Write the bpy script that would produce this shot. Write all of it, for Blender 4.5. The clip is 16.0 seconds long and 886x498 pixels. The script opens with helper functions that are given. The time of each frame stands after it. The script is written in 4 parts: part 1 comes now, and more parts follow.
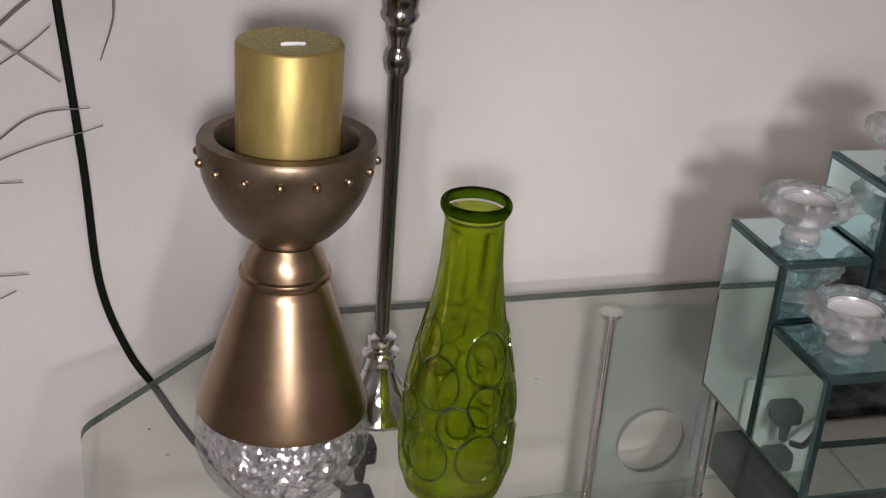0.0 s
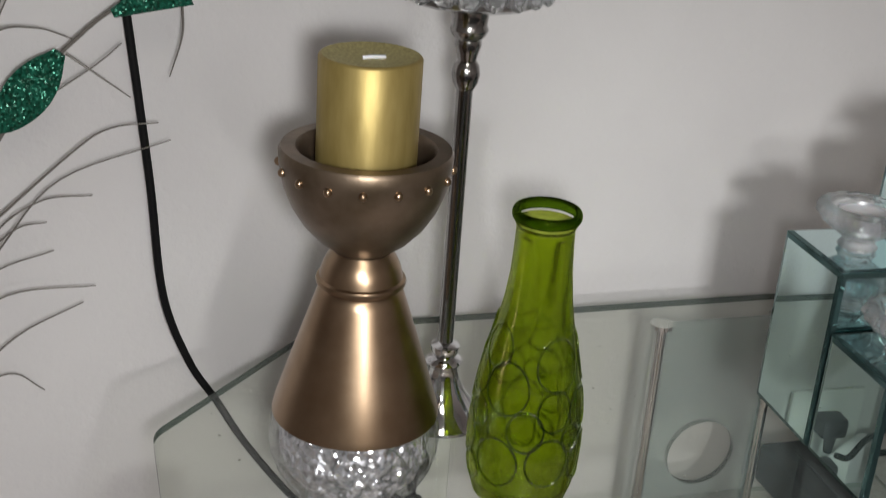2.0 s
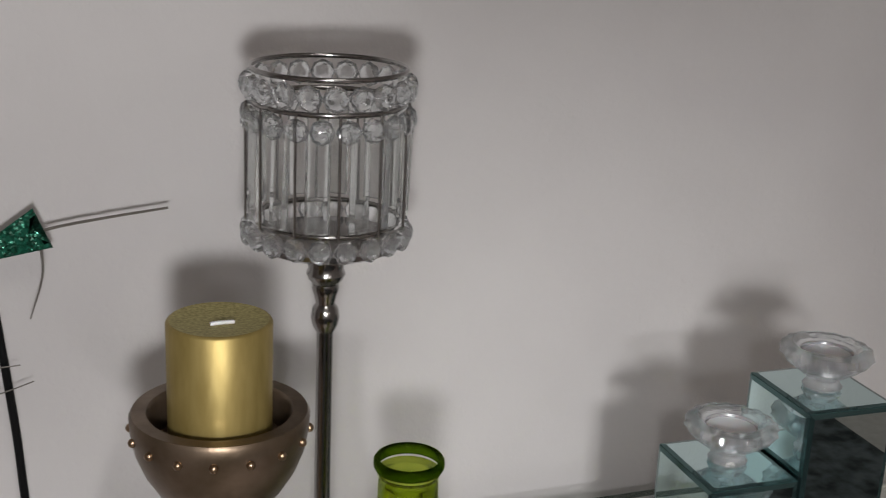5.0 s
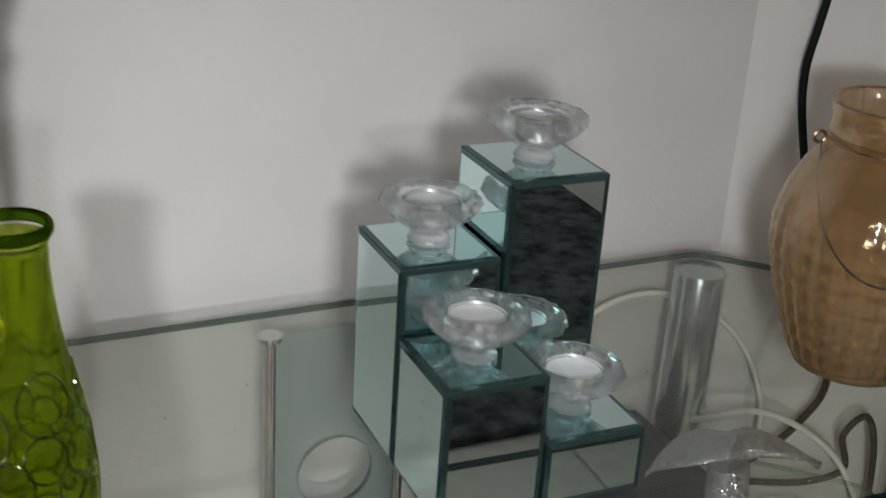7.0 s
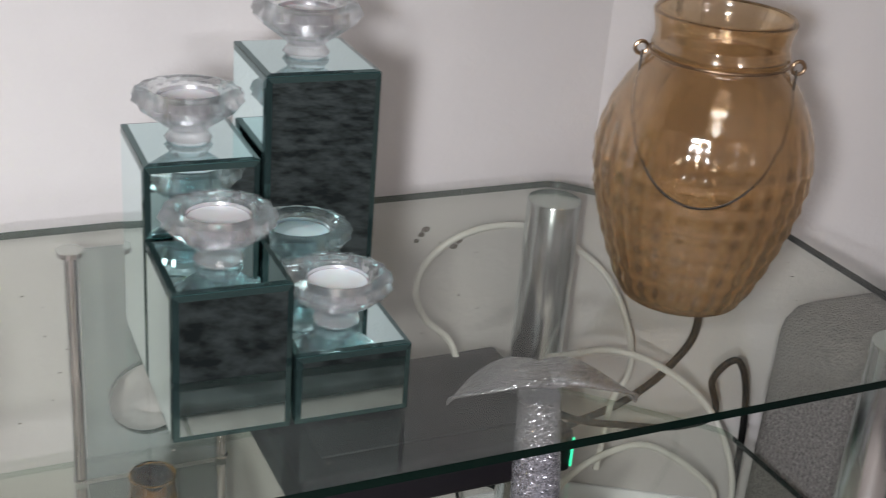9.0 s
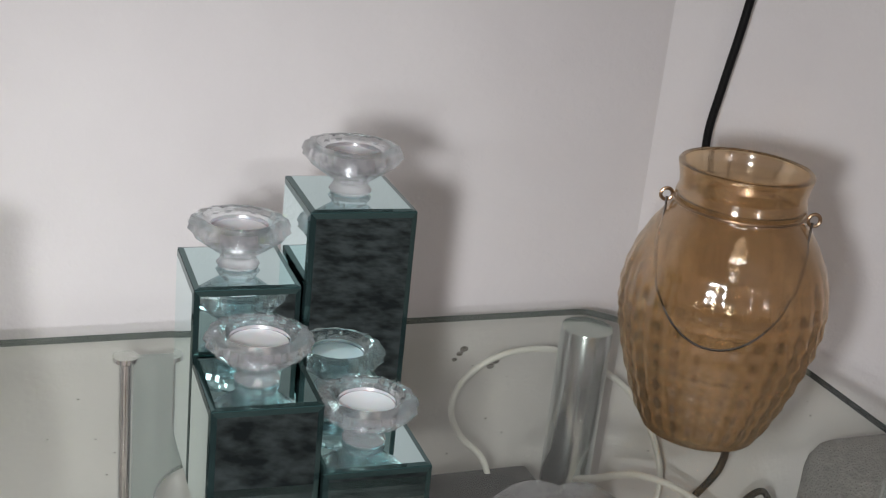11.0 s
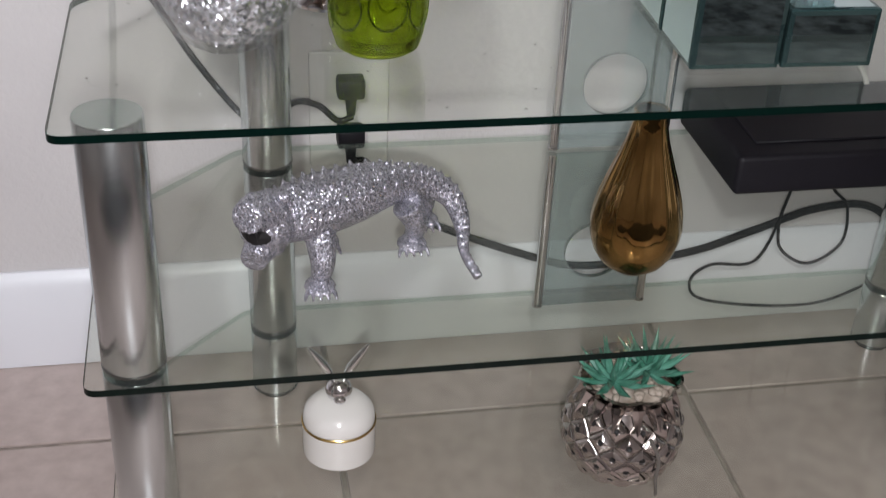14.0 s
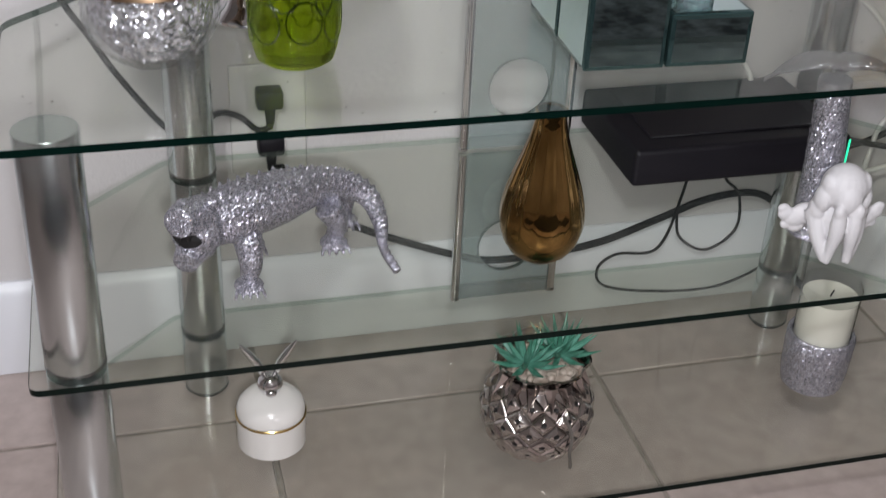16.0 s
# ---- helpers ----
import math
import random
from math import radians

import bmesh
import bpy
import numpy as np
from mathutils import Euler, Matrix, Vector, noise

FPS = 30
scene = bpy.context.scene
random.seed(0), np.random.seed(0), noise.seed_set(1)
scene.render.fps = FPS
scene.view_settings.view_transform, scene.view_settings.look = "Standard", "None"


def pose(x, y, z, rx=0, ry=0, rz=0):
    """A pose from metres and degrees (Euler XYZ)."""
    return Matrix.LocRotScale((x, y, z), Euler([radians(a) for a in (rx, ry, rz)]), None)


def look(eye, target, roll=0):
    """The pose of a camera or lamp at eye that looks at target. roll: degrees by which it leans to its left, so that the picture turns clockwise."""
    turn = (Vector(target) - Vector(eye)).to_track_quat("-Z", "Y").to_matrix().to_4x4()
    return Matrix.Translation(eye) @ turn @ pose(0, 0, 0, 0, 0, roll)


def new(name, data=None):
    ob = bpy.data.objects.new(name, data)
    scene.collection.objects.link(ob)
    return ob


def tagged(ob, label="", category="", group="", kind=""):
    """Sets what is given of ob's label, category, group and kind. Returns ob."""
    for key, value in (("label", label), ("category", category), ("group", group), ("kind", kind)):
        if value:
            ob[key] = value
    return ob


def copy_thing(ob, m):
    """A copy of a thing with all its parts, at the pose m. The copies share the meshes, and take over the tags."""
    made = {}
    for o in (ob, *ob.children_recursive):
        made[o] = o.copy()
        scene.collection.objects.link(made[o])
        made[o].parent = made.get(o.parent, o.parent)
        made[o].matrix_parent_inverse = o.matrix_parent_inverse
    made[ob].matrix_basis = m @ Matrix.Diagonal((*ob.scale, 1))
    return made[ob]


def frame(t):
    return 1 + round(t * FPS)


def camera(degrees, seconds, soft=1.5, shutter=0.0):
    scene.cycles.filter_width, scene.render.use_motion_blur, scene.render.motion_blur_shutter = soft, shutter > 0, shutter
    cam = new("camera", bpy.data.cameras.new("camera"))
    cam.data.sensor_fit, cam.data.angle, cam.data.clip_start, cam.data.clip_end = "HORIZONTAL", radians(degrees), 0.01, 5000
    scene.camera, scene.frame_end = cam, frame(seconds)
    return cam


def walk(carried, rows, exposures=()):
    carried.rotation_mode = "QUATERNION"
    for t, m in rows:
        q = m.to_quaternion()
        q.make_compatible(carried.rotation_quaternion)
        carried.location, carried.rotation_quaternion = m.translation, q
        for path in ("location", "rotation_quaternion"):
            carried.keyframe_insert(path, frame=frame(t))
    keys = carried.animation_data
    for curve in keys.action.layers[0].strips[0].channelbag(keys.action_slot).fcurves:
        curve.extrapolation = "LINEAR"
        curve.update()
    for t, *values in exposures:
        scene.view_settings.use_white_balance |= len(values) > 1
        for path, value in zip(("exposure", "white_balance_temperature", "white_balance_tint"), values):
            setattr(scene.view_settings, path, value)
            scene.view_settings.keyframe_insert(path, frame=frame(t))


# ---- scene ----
cam = camera(39.00, 16.0, soft=1.0, shutter=0.3)
PATH = [
    (0, (0.0285, -0.0085, 0.9865), (0.2916, 0.8627, 0.5721), 4.48),
    (0.5, (0.0072, -0.0356, 0.9815), (0.2683, 0.8350, 0.5644), 4.24),
    (1, (-0.0020, -0.0367, 0.9665), (0.2584, 0.8345, 0.5503), 4.21),
    (1.5, (-0.0102, -0.0293, 0.9631), (0.2454, 0.8427, 0.5456), 4.26),
    (2, (-0.0117, -0.0198, 0.9837), (0.2423, 0.8615, 0.5854), 4.16),
    (2.5, (-0.0101, -0.0165, 1.0110), (0.2439, 0.8793, 0.6463), 4.27),
    (3, (-0.0137, -0.0109, 1.0405), (0.2385, 0.8963, 0.7038), 4.31),
    (3.2, (-0.0140, -0.0094, 1.0612), (0.2379, 0.9006, 0.7317), 3.83),
    (5.5, (0.0652, 0.0037, 1.0434), (0.4038, 0.8970, 0.7478), 2.91),
    (6, (0.1081, 0.0165, 1.0169), (0.4688, 0.8930, 0.6982), 3.14),
    (6.5, (0.1410, 0.0231, 0.9889), (0.5327, 0.8698, 0.6288), 2.81),
    (7, (0.1939, 0.0163, 0.9560), (0.5873, 0.8500, 0.5684), 3.77),
    (7.5, (0.2523, 0.0100, 0.9213), (0.6191, 0.8452, 0.5113), 4.75),
    (8, (0.2826, 0.0083, 0.9078), (0.6350, 0.8478, 0.4942), 4.87),
    (8.5, (0.3182, -0.0013, 0.9016), (0.6754, 0.8361, 0.4879), 3.97),
    (9, (0.3528, -0.0154, 0.9088), (0.7344, 0.8126, 0.4980), 4.84),
    (9.2, (0.3618, -0.0198, 0.9108), (0.7584, 0.8028, 0.5033), 4.87),
    (11.5, (0.3476, -0.1003, 0.9567), (0.6558, 0.7896, 0.6201), 6.28),
    (12, (0.3010, -0.1339, 0.9514), (0.5670, 0.7634, 0.5991), 5.44),
    (12.5, (0.2423, -0.1338, 0.9191), (0.4554, 0.7547, 0.5127), 5.23),
    (13, (0.2017, -0.1676, 0.9088), (0.3748, 0.7057, 0.4535), 5.64),
    (13.5, (0.1514, -0.2124, 0.8828), (0.3151, 0.6405, 0.3870), 4.83),
    (14, (0.1465, -0.2338, 0.8781), (0.2949, 0.6004, 0.3470), 2.86),
    (14.5, (0.1526, -0.2663, 0.8902), (0.3101, 0.5470, 0.3301), 2.98),
    (15, (0.1467, -0.2902, 0.8942), (0.3327, 0.5178, 0.3351), 3.29),
    (15.5, (0.1394, -0.2983, 0.9004), (0.3274, 0.5092, 0.3413), 3.19),
    (16, (0.1323, -0.3022, 0.9079), (0.3454, 0.5234, 0.3854), 2.92),
]
walk(cam, [(t, look(eye, target, roll)) for t, eye, target, roll in PATH], [
    (0.0, -0.04, 6880, 16), (1.0, -0.06, 6780, 9), (1.5, -0.05, 6670, 5), (2.5, -0.08, 6600, 8), (5.5, -0.25, 6690, 9), (6.5, -0.2, 6550, 4), (7.0, -0.15, 6550, 4), (7.5, 0.26, 6500, 6), (8.0, 0.36, 6450, 8), (9.2, 0.36, 6500, 11), (11.5, 0.26, 6500, 9), (12.5, 0.24, 6500, 8), (13.5, 0.34, 6450, 11), (14.5, 0.27, 6330, 12), (16.0, 0.22, 6340, 11)])

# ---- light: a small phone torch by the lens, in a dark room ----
world = bpy.data.worlds.new("world")
scene.world = world
world.use_nodes = True
world.node_tree.nodes["Background"].inputs[0].default_value = (0.75, 0.85, 1.0, 1)
world.node_tree.nodes["Background"].inputs[1].default_value = 0.02


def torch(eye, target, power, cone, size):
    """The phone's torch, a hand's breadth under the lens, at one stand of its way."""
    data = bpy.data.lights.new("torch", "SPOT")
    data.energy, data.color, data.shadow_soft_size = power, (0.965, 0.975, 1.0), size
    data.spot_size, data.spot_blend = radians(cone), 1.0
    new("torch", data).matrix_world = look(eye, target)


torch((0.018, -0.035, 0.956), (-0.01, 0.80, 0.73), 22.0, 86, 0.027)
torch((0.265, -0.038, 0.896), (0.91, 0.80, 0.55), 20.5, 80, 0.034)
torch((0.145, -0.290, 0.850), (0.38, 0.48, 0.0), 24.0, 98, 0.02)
# Weak lights: a broad fill added overhead, the room's own small one across it.
fill = bpy.data.lights.new("ceiling_light", "AREA")
fill.shape, fill.size, fill.energy, fill.color = "DISK", 0.9, 13.0, (1.0, 0.97, 0.94)
new("ceiling_light", fill).matrix_world = look((0.1, -1.2, 2.47), (0.1, -1.2, 0))
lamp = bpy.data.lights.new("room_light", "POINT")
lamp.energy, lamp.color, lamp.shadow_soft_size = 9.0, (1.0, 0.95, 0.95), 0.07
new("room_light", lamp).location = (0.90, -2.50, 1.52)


# ---- materials ----
def material(name, color=(0.8, 0.8, 0.8), rough=0.5, metal=0.0, spec=0.5, coat=0.0):
    m = bpy.data.materials.new(name)
    m.use_nodes = True
    b = m.node_tree.nodes["Principled BSDF"]
    b.inputs["Base Color"].default_value = (*color, 1)
    b.inputs["Roughness"].default_value = rough
    b.inputs["Metallic"].default_value = metal
    b.inputs["Specular IOR Level"].default_value = spec
    b.inputs["Coat Weight"].default_value = coat
    return m


def node(m, kind, **values):
    n = m.node_tree.nodes.new(kind)
    for key, value in values.items():
        n.inputs[key].default_value = value
    return n


def link(m, a, out, b, inp):
    m.node_tree.links.new(a.outputs[out], b.inputs[inp])


def coords(m, scale=(1, 1, 1)):
    c, p = node(m, "ShaderNodeTexCoord"), node(m, "ShaderNodeMapping")
    p.inputs["Scale"].default_value = scale
    link(m, c, "Object", p, "Vector")
    return p


def noisy(m, scale, detail=4.0, stretch=(1, 1, 1)):
    n = node(m, "ShaderNodeTexNoise", Scale=scale, Detail=detail)
    link(m, coords(m, stretch), "Vector", n, "Vector")
    return n


def vary(m, a, b, scale, detail=4.0, stretch=(1, 1, 1), lo=0.35, hi=0.65):
    """Base colour wandering between a and b over a noise."""
    n, r = noisy(m, scale, detail, stretch), node(m, "ShaderNodeValToRGB")
    r.color_ramp.elements[0].position, r.color_ramp.elements[1].position = lo, hi
    r.color_ramp.elements[0].color, r.color_ramp.elements[1].color = (*a, 1), (*b, 1)
    link(m, n, "Fac", r, "Fac")
    link(m, r, "Color", m.node_tree.nodes["Principled BSDF"], "Base Color")
    return r


def bumpy(m, tex, out, strength, distance, target=None):
    b = node(m, "ShaderNodeBump", Strength=strength, Distance=distance)
    link(m, tex, out, b, "Height")
    link(m, b, "Normal", target or m.node_tree.nodes["Principled BSDF"], "Normal")
    return b


def cells(m, scale, feature="F1", stretch=(1, 1, 1), random=1.0):
    v = node(m, "ShaderNodeTexVoronoi", Scale=scale, Randomness=random)
    v.feature = feature
    link(m, coords(m, stretch), "Vector", v, "Vector")
    return v


def clear(name, tint, ior=1.5, rough=0.02, body=0.0, body_color=(0.8, 0.8, 0.8), edge=4.5):
    """Clear thin-walled glass: tinted see-through with Fresnel gloss; body: share of a cloudy body."""
    m = bpy.data.materials.new(name)
    m.use_nodes = True
    t = m.node_tree
    t.nodes.clear()
    out, mix = t.nodes.new("ShaderNodeOutputMaterial"), t.nodes.new("ShaderNodeMixShader")
    see, gloss = t.nodes.new("ShaderNodeBsdfTransparent"), t.nodes.new("ShaderNodeBsdfGlossy")
    face, power, scale = t.nodes.new("ShaderNodeLayerWeight"), t.nodes.new("ShaderNodeMath"), t.nodes.new("ShaderNodeMath")
    face.inputs["Blend"].default_value = 0.5
    power.operation, power.inputs[1].default_value = "POWER", edge
    scale.operation = "MULTIPLY_ADD"
    base = ((ior - 1) / (ior + 1)) ** 2
    scale.inputs[1].default_value, scale.inputs[2].default_value = 0.75, base
    t.links.new(face.outputs["Facing"], power.inputs[0])
    t.links.new(power.outputs[0], scale.inputs[0])
    see.inputs["Color"].default_value = (*tint, 1)
    gloss.inputs["Roughness"].default_value = rough
    t.links.new(scale.outputs[0], mix.inputs[0])
    if body:
        diffuse, blend = t.nodes.new("ShaderNodeBsdfDiffuse"), t.nodes.new("ShaderNodeMixShader")
        diffuse.inputs["Color"].default_value = (*body_color, 1)
        blend.inputs[0].default_value = body
        m["blend"] = blend.name
        t.links.new(see.outputs[0], blend.inputs[1])
        t.links.new(diffuse.outputs[0], blend.inputs[2])
        t.links.new(blend.outputs[0], mix.inputs[1])
    else:
        t.links.new(see.outputs[0], mix.inputs[1])
    t.links.new(gloss.outputs[0], mix.inputs[2])
    t.links.new(mix.outputs[0], out.inputs[0])
    return m


def crystal(name, tint=(0.95, 0.97, 1.0), see=0.45, body=0.0, rough=0.01):
    """Solid cut glass: refraction with some straight see-through; body: white share standing in for light caught
    inside.
    """
    m = bpy.data.materials.new(name)
    m.use_nodes = True
    t = m.node_tree
    t.nodes.clear()
    out, mix = t.nodes.new("ShaderNodeOutputMaterial"), t.nodes.new("ShaderNodeMixShader")
    g, s = t.nodes.new("ShaderNodeBsdfGlass"), t.nodes.new("ShaderNodeBsdfTransparent")
    g.inputs["Color"].default_value = (*tint, 1)
    g.inputs["IOR"].default_value = 1.52
    g.inputs["Roughness"].default_value = rough
    s.inputs["Color"].default_value = (*tint, 1)
    mix.inputs[0].default_value = see
    t.links.new(g.outputs[0], mix.inputs[1])
    t.links.new(s.outputs[0], mix.inputs[2])
    # Pale diffuse share in place of the light bouncing about inside the glass.
    diffuse, blend = t.nodes.new("ShaderNodeBsdfDiffuse"), t.nodes.new("ShaderNodeMixShader")
    diffuse.inputs["Color"].default_value = (0.86, 0.88, 0.92, 1)
    blend.inputs[0].default_value = body
    t.links.new(mix.outputs[0], blend.inputs[1])
    t.links.new(diffuse.outputs[0], blend.inputs[2])
    t.links.new(blend.outputs[0], out.inputs[0])
    return m


def blown(name, tint, ior, share, rough, edge):
    """Blown glass: a clear thin wall with gloss, and a share of it that bends what lies behind."""
    m = clear(name, tint, ior, rough, edge=edge)
    t = m.node_tree
    g, mix = t.nodes.new("ShaderNodeBsdfGlass"), t.nodes.new("ShaderNodeMixShader")
    g.inputs["Color"].default_value = (*tint, 1)
    g.inputs["IOR"].default_value, g.inputs["Roughness"].default_value = 1.5, rough * 0.5
    mix.inputs[0].default_value = share
    out = t.nodes["Material Output"]
    t.links.new(out.inputs[0].links[0].from_socket, mix.inputs[1])
    t.links.new(g.outputs[0], mix.inputs[2])
    t.links.new(mix.outputs[0], out.inputs[0])
    return m


WALL = material("wall_paint", (0.61, 0.59, 0.59), 0.7, spec=0.25)
vary(WALL, (0.575, 0.55, 0.552), (0.635, 0.612, 0.612), 3.0, 6)
bumpy(WALL, noisy(WALL, 170, 7), "Fac", 0.4, 0.002)
SKIRTING = material("skirting_paint", (0.83, 0.84, 0.89), 0.35)
bumpy(SKIRTING, noisy(SKIRTING, 60, 3), "Fac", 0.1, 0.002)
TILE = material("floor_tile", (0.45, 0.38, 0.32), 0.3, spec=0.45)
vary(TILE, (0.465, 0.380, 0.352), (0.575, 0.478, 0.448), 46, 12, lo=0.3, hi=0.7)
bumpy(TILE, noisy(TILE, 120, 6), "Fac", 0.12, 0.002)
# Each tile is cut from another stretch of the pattern.
_i, _k = node(TILE, "ShaderNodeObjectInfo"), node(TILE, "ShaderNodeMath")
_k.operation, _k.inputs[1].default_value = "MULTIPLY", 37.0
link(TILE, _i, "Random", _k, 0)
for _p in [n for n in TILE.node_tree.nodes if n.bl_idname == "ShaderNodeMapping"]:
    link(TILE, _k, 0, _p, "Location")
GROUT = material("grout", (0.33, 0.285, 0.25), 0.9)
vary(GROUT, (0.30, 0.255, 0.23), (0.43, 0.37, 0.33), 60)
DUST = material("dust", (0.16, 0.15, 0.13), 0.9)
CHIP = material("bare_plaster_chip", (0.10, 0.085, 0.07), 0.9)
CEILING = material("ceiling_paint", (0.7, 0.7, 0.68), 0.8)
ROOM = material("room_paint", (0.62, 0.58, 0.57), 0.8)
RUG = material("charcoal_pile", (0.03, 0.03, 0.033), 0.95, spec=0.1)
vary(RUG, (0.034, 0.035, 0.037), (0.135, 0.135, 0.14), 26, 10)
SHEET = clear("sheet_glass", (0.945, 0.955, 0.927), 1.45, 0.0, body=0.016, body_color=(0.74, 0.83, 0.81))
# Dust and wipe marks on the sheets: the cloudy share wanders.
_n, _m = noisy(SHEET, 14, 8), node(SHEET, "ShaderNodeMapRange")
_m.inputs["From Min"].default_value, _m.inputs["From Max"].default_value = 0.35, 0.75
_m.inputs["To Min"].default_value, _m.inputs["To Max"].default_value = 0.008, 0.032
link(SHEET, _n, "Fac", _m, "Value")
link(SHEET, _m, "Result", SHEET.node_tree.nodes[SHEET["blend"]], 0)
SMOKED = clear("panel_glass", (0.80, 0.85, 0.85), 1.5, 0.03, body=0.22, body_color=(0.50, 0.56, 0.56))
# Back edges: same glass, with the light passing through put into the tint.
EDGE_LIT = clear("glass_back_edge_lit", (0.76, 0.84, 0.79), 1.5, 0.05, body=0.1, body_color=(0.25, 0.32, 0.29))
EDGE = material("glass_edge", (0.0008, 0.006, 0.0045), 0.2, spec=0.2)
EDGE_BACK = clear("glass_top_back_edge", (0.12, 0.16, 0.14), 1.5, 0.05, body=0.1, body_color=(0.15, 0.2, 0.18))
STEEL = material("brushed_steel", (0.66, 0.71, 0.72), 0.2, 1.0)
bumpy(STEEL, noisy(STEEL, 40, 3, (1, 1, 60)), "Fac", 0.05, 0.001)
CHROME = material("chrome", (0.75, 0.75, 0.76), 0.07, 1.0)
NICKEL = material("dark_nickel", (0.36, 0.35, 0.34), 0.16, 1.0)
BRONZE = material("bronze_paint", (0.36, 0.25, 0.165), 0.29, 1.0)
vary(BRONZE, (0.32, 0.215, 0.135), (0.42, 0.30, 0.20), 35, 5)
BRONZE_DARK = material("bronze_bowl_paint", (0.16, 0.115, 0.08), 0.36, 0.8)
vary(BRONZE_DARK, (0.12, 0.085, 0.055), (0.19, 0.14, 0.10), 45, 6)
bumpy(BRONZE_DARK, noisy(BRONZE_DARK, 180, 4), "Fac", 0.08, 0.002)
WAX = material("gold_wax", (0.36, 0.285, 0.10), 0.46, 0.6)
vary(WAX, (0.275, 0.202, 0.064), (0.345, 0.26, 0.092), 70, 6, (2, 2, 0.5))
bumpy(WAX, noisy(WAX, 110, 5, (1.5, 1.5, 0.6)), "Fac", 0.08, 0.002)
WAX_TOP = material("gold_wax_top", (0.40, 0.35, 0.13), 0.55, 0.35)
vary(WAX_TOP, (0.24, 0.205, 0.07), (0.42, 0.36, 0.15), 500, 4)
MIRROR = material("mirror", (0.68, 0.87, 0.88), 0.012, 1.0)
MIRROR_EDGE = material("mirror_edge", (0.05, 0.11, 0.11), 0.06, 0.6)
BEVEL = material("mirror_bevel", (0.09, 0.16, 0.16), 0.05, 0.9)
GREEN_GLASS = blown("green_glass", (0.80, 0.87, 0.34), 1.8, 0.75, 0.05, 2.4)
GREEN_RING = clear("raised_green_glass", (0.56, 0.67, 0.18), 1.8, 0.05, edge=2.0)
GREEN_DEEP = crystal("deep_green_glass", (0.30, 0.42, 0.08), 0.05)
AMBER_GLASS = blown("amber_glass", (0.972, 0.862, 0.705), 2.8, 0.62, 0.10, 2.0)
CRYSTAL = crystal("cut_crystal", (0.985, 0.995, 1.0), 0.22, 0.055)
PRISM = crystal("prism_crystal", (0.975, 0.985, 0.98), 0.10, 0.03)
BEAD = crystal("bead_crystal", (0.97, 0.98, 0.985), 0.12, 0.03)
CRACKLE = clear("crackled_glass", (0.95, 0.955, 0.97), 2.4, 0.05)
TEALIGHT = material("white_wax", (0.64, 0.60, 0.61), 0.45)
TEALIGHT.node_tree.nodes["Principled BSDF"].inputs["Subsurface Weight"].default_value = 0.2
TIN = material("tealight_cup", (0.8, 0.8, 0.82), 0.2, 1.0)


def flakes(m, scale, tilt):
    """Tiny flat flakes, each tilted its own way."""
    v, g = cells(m, scale), node(m, "ShaderNodeNewGeometry")
    shift, size, add, unit = (node(m, "ShaderNodeVectorMath") for _ in range(4))
    shift.operation, size.operation, add.operation, unit.operation = "SUBTRACT", "SCALE", "ADD", "NORMALIZE"
    shift.inputs[1].default_value = (0.5, 0.5, 0.5)
    size.inputs["Scale"].default_value = tilt
    link(m, v, "Color", shift, 0)
    link(m, shift, 0, size, 0)
    link(m, size, 0, add, 0)
    link(m, g, "Normal", add, 1)
    link(m, add, 0, unit, 0)
    link(m, unit, 0, m.node_tree.nodes["Principled BSDF"], "Normal")


GLITTER = material("silver_glitter", (0.62, 0.61, 0.66), 0.22, 0.75)
vary(GLITTER, (0.24, 0.24, 0.28), (0.60, 0.59, 0.66), 420, 3, lo=0.3, hi=0.6)
flakes(GLITTER, 1100, 1.05)
SPARKLE = material("silver_facets", (0.93, 0.93, 0.95), 0.26, 0.85)
flakes(SPARKLE, 330, 1.3)
GREEN_GLITTER = material("green_glitter", (0.01, 0.13, 0.075), 0.3, 0.5)
vary(GREEN_GLITTER, (0.003, 0.04, 0.022), (0.015, 0.16, 0.10), 380, 3)
flakes(GREEN_GLITTER, 700, 1.0)
TWIG = material("twig_wire", (0.16, 0.145, 0.13), 0.5, 0.3)
CABLE = material("black_cable", (0.003, 0.003, 0.0035), 0.6, spec=0.2)
WHITE_CABLE = material("white_cable", (0.72, 0.71, 0.68), 0.4)
BLACK_PLASTIC = material("black_plastic", (0.007, 0.006, 0.009), 0.5, spec=0.25)
bumpy(BLACK_PLASTIC, noisy(BLACK_PLASTIC, 700, 2), "Fac", 0.1, 0.001)
WHITE_PLASTIC = material("white_plastic", (0.66, 0.645, 0.63), 0.35)
MERCURY_GOLD = material("gold_mirror_glass", (0.60, 0.36, 0.11), 0.07, 1.0)
vary(MERCURY_GOLD, (0.23, 0.13, 0.04), (0.46, 0.29, 0.105), 14, 4, (3, 3, 0.4))
CERAMIC = material("white_ceramic", (0.82, 0.79, 0.76), 0.12, spec=0.6, coat=0.4)
GILT = material("gilt", (0.70, 0.50, 0.20), 0.25, 1.0)
PEWTER = material("silvered_ceramic", (0.46, 0.42, 0.40), 0.10, 1.0)
vary(PEWTER, (0.46, 0.42, 0.40), (0.62, 0.58, 0.56), 40)
PEBBLE = material("pebble", (0.42, 0.34, 0.27), 0.6)
vary(PEBBLE, (0.22, 0.16, 0.12), (0.62, 0.54, 0.46), 60, 2)
SUCCULENT = material("succulent_leaf", (0.05, 0.26, 0.16), 0.45)
vary(SUCCULENT, (0.035, 0.165, 0.105), (0.125, 0.33, 0.25), 60)
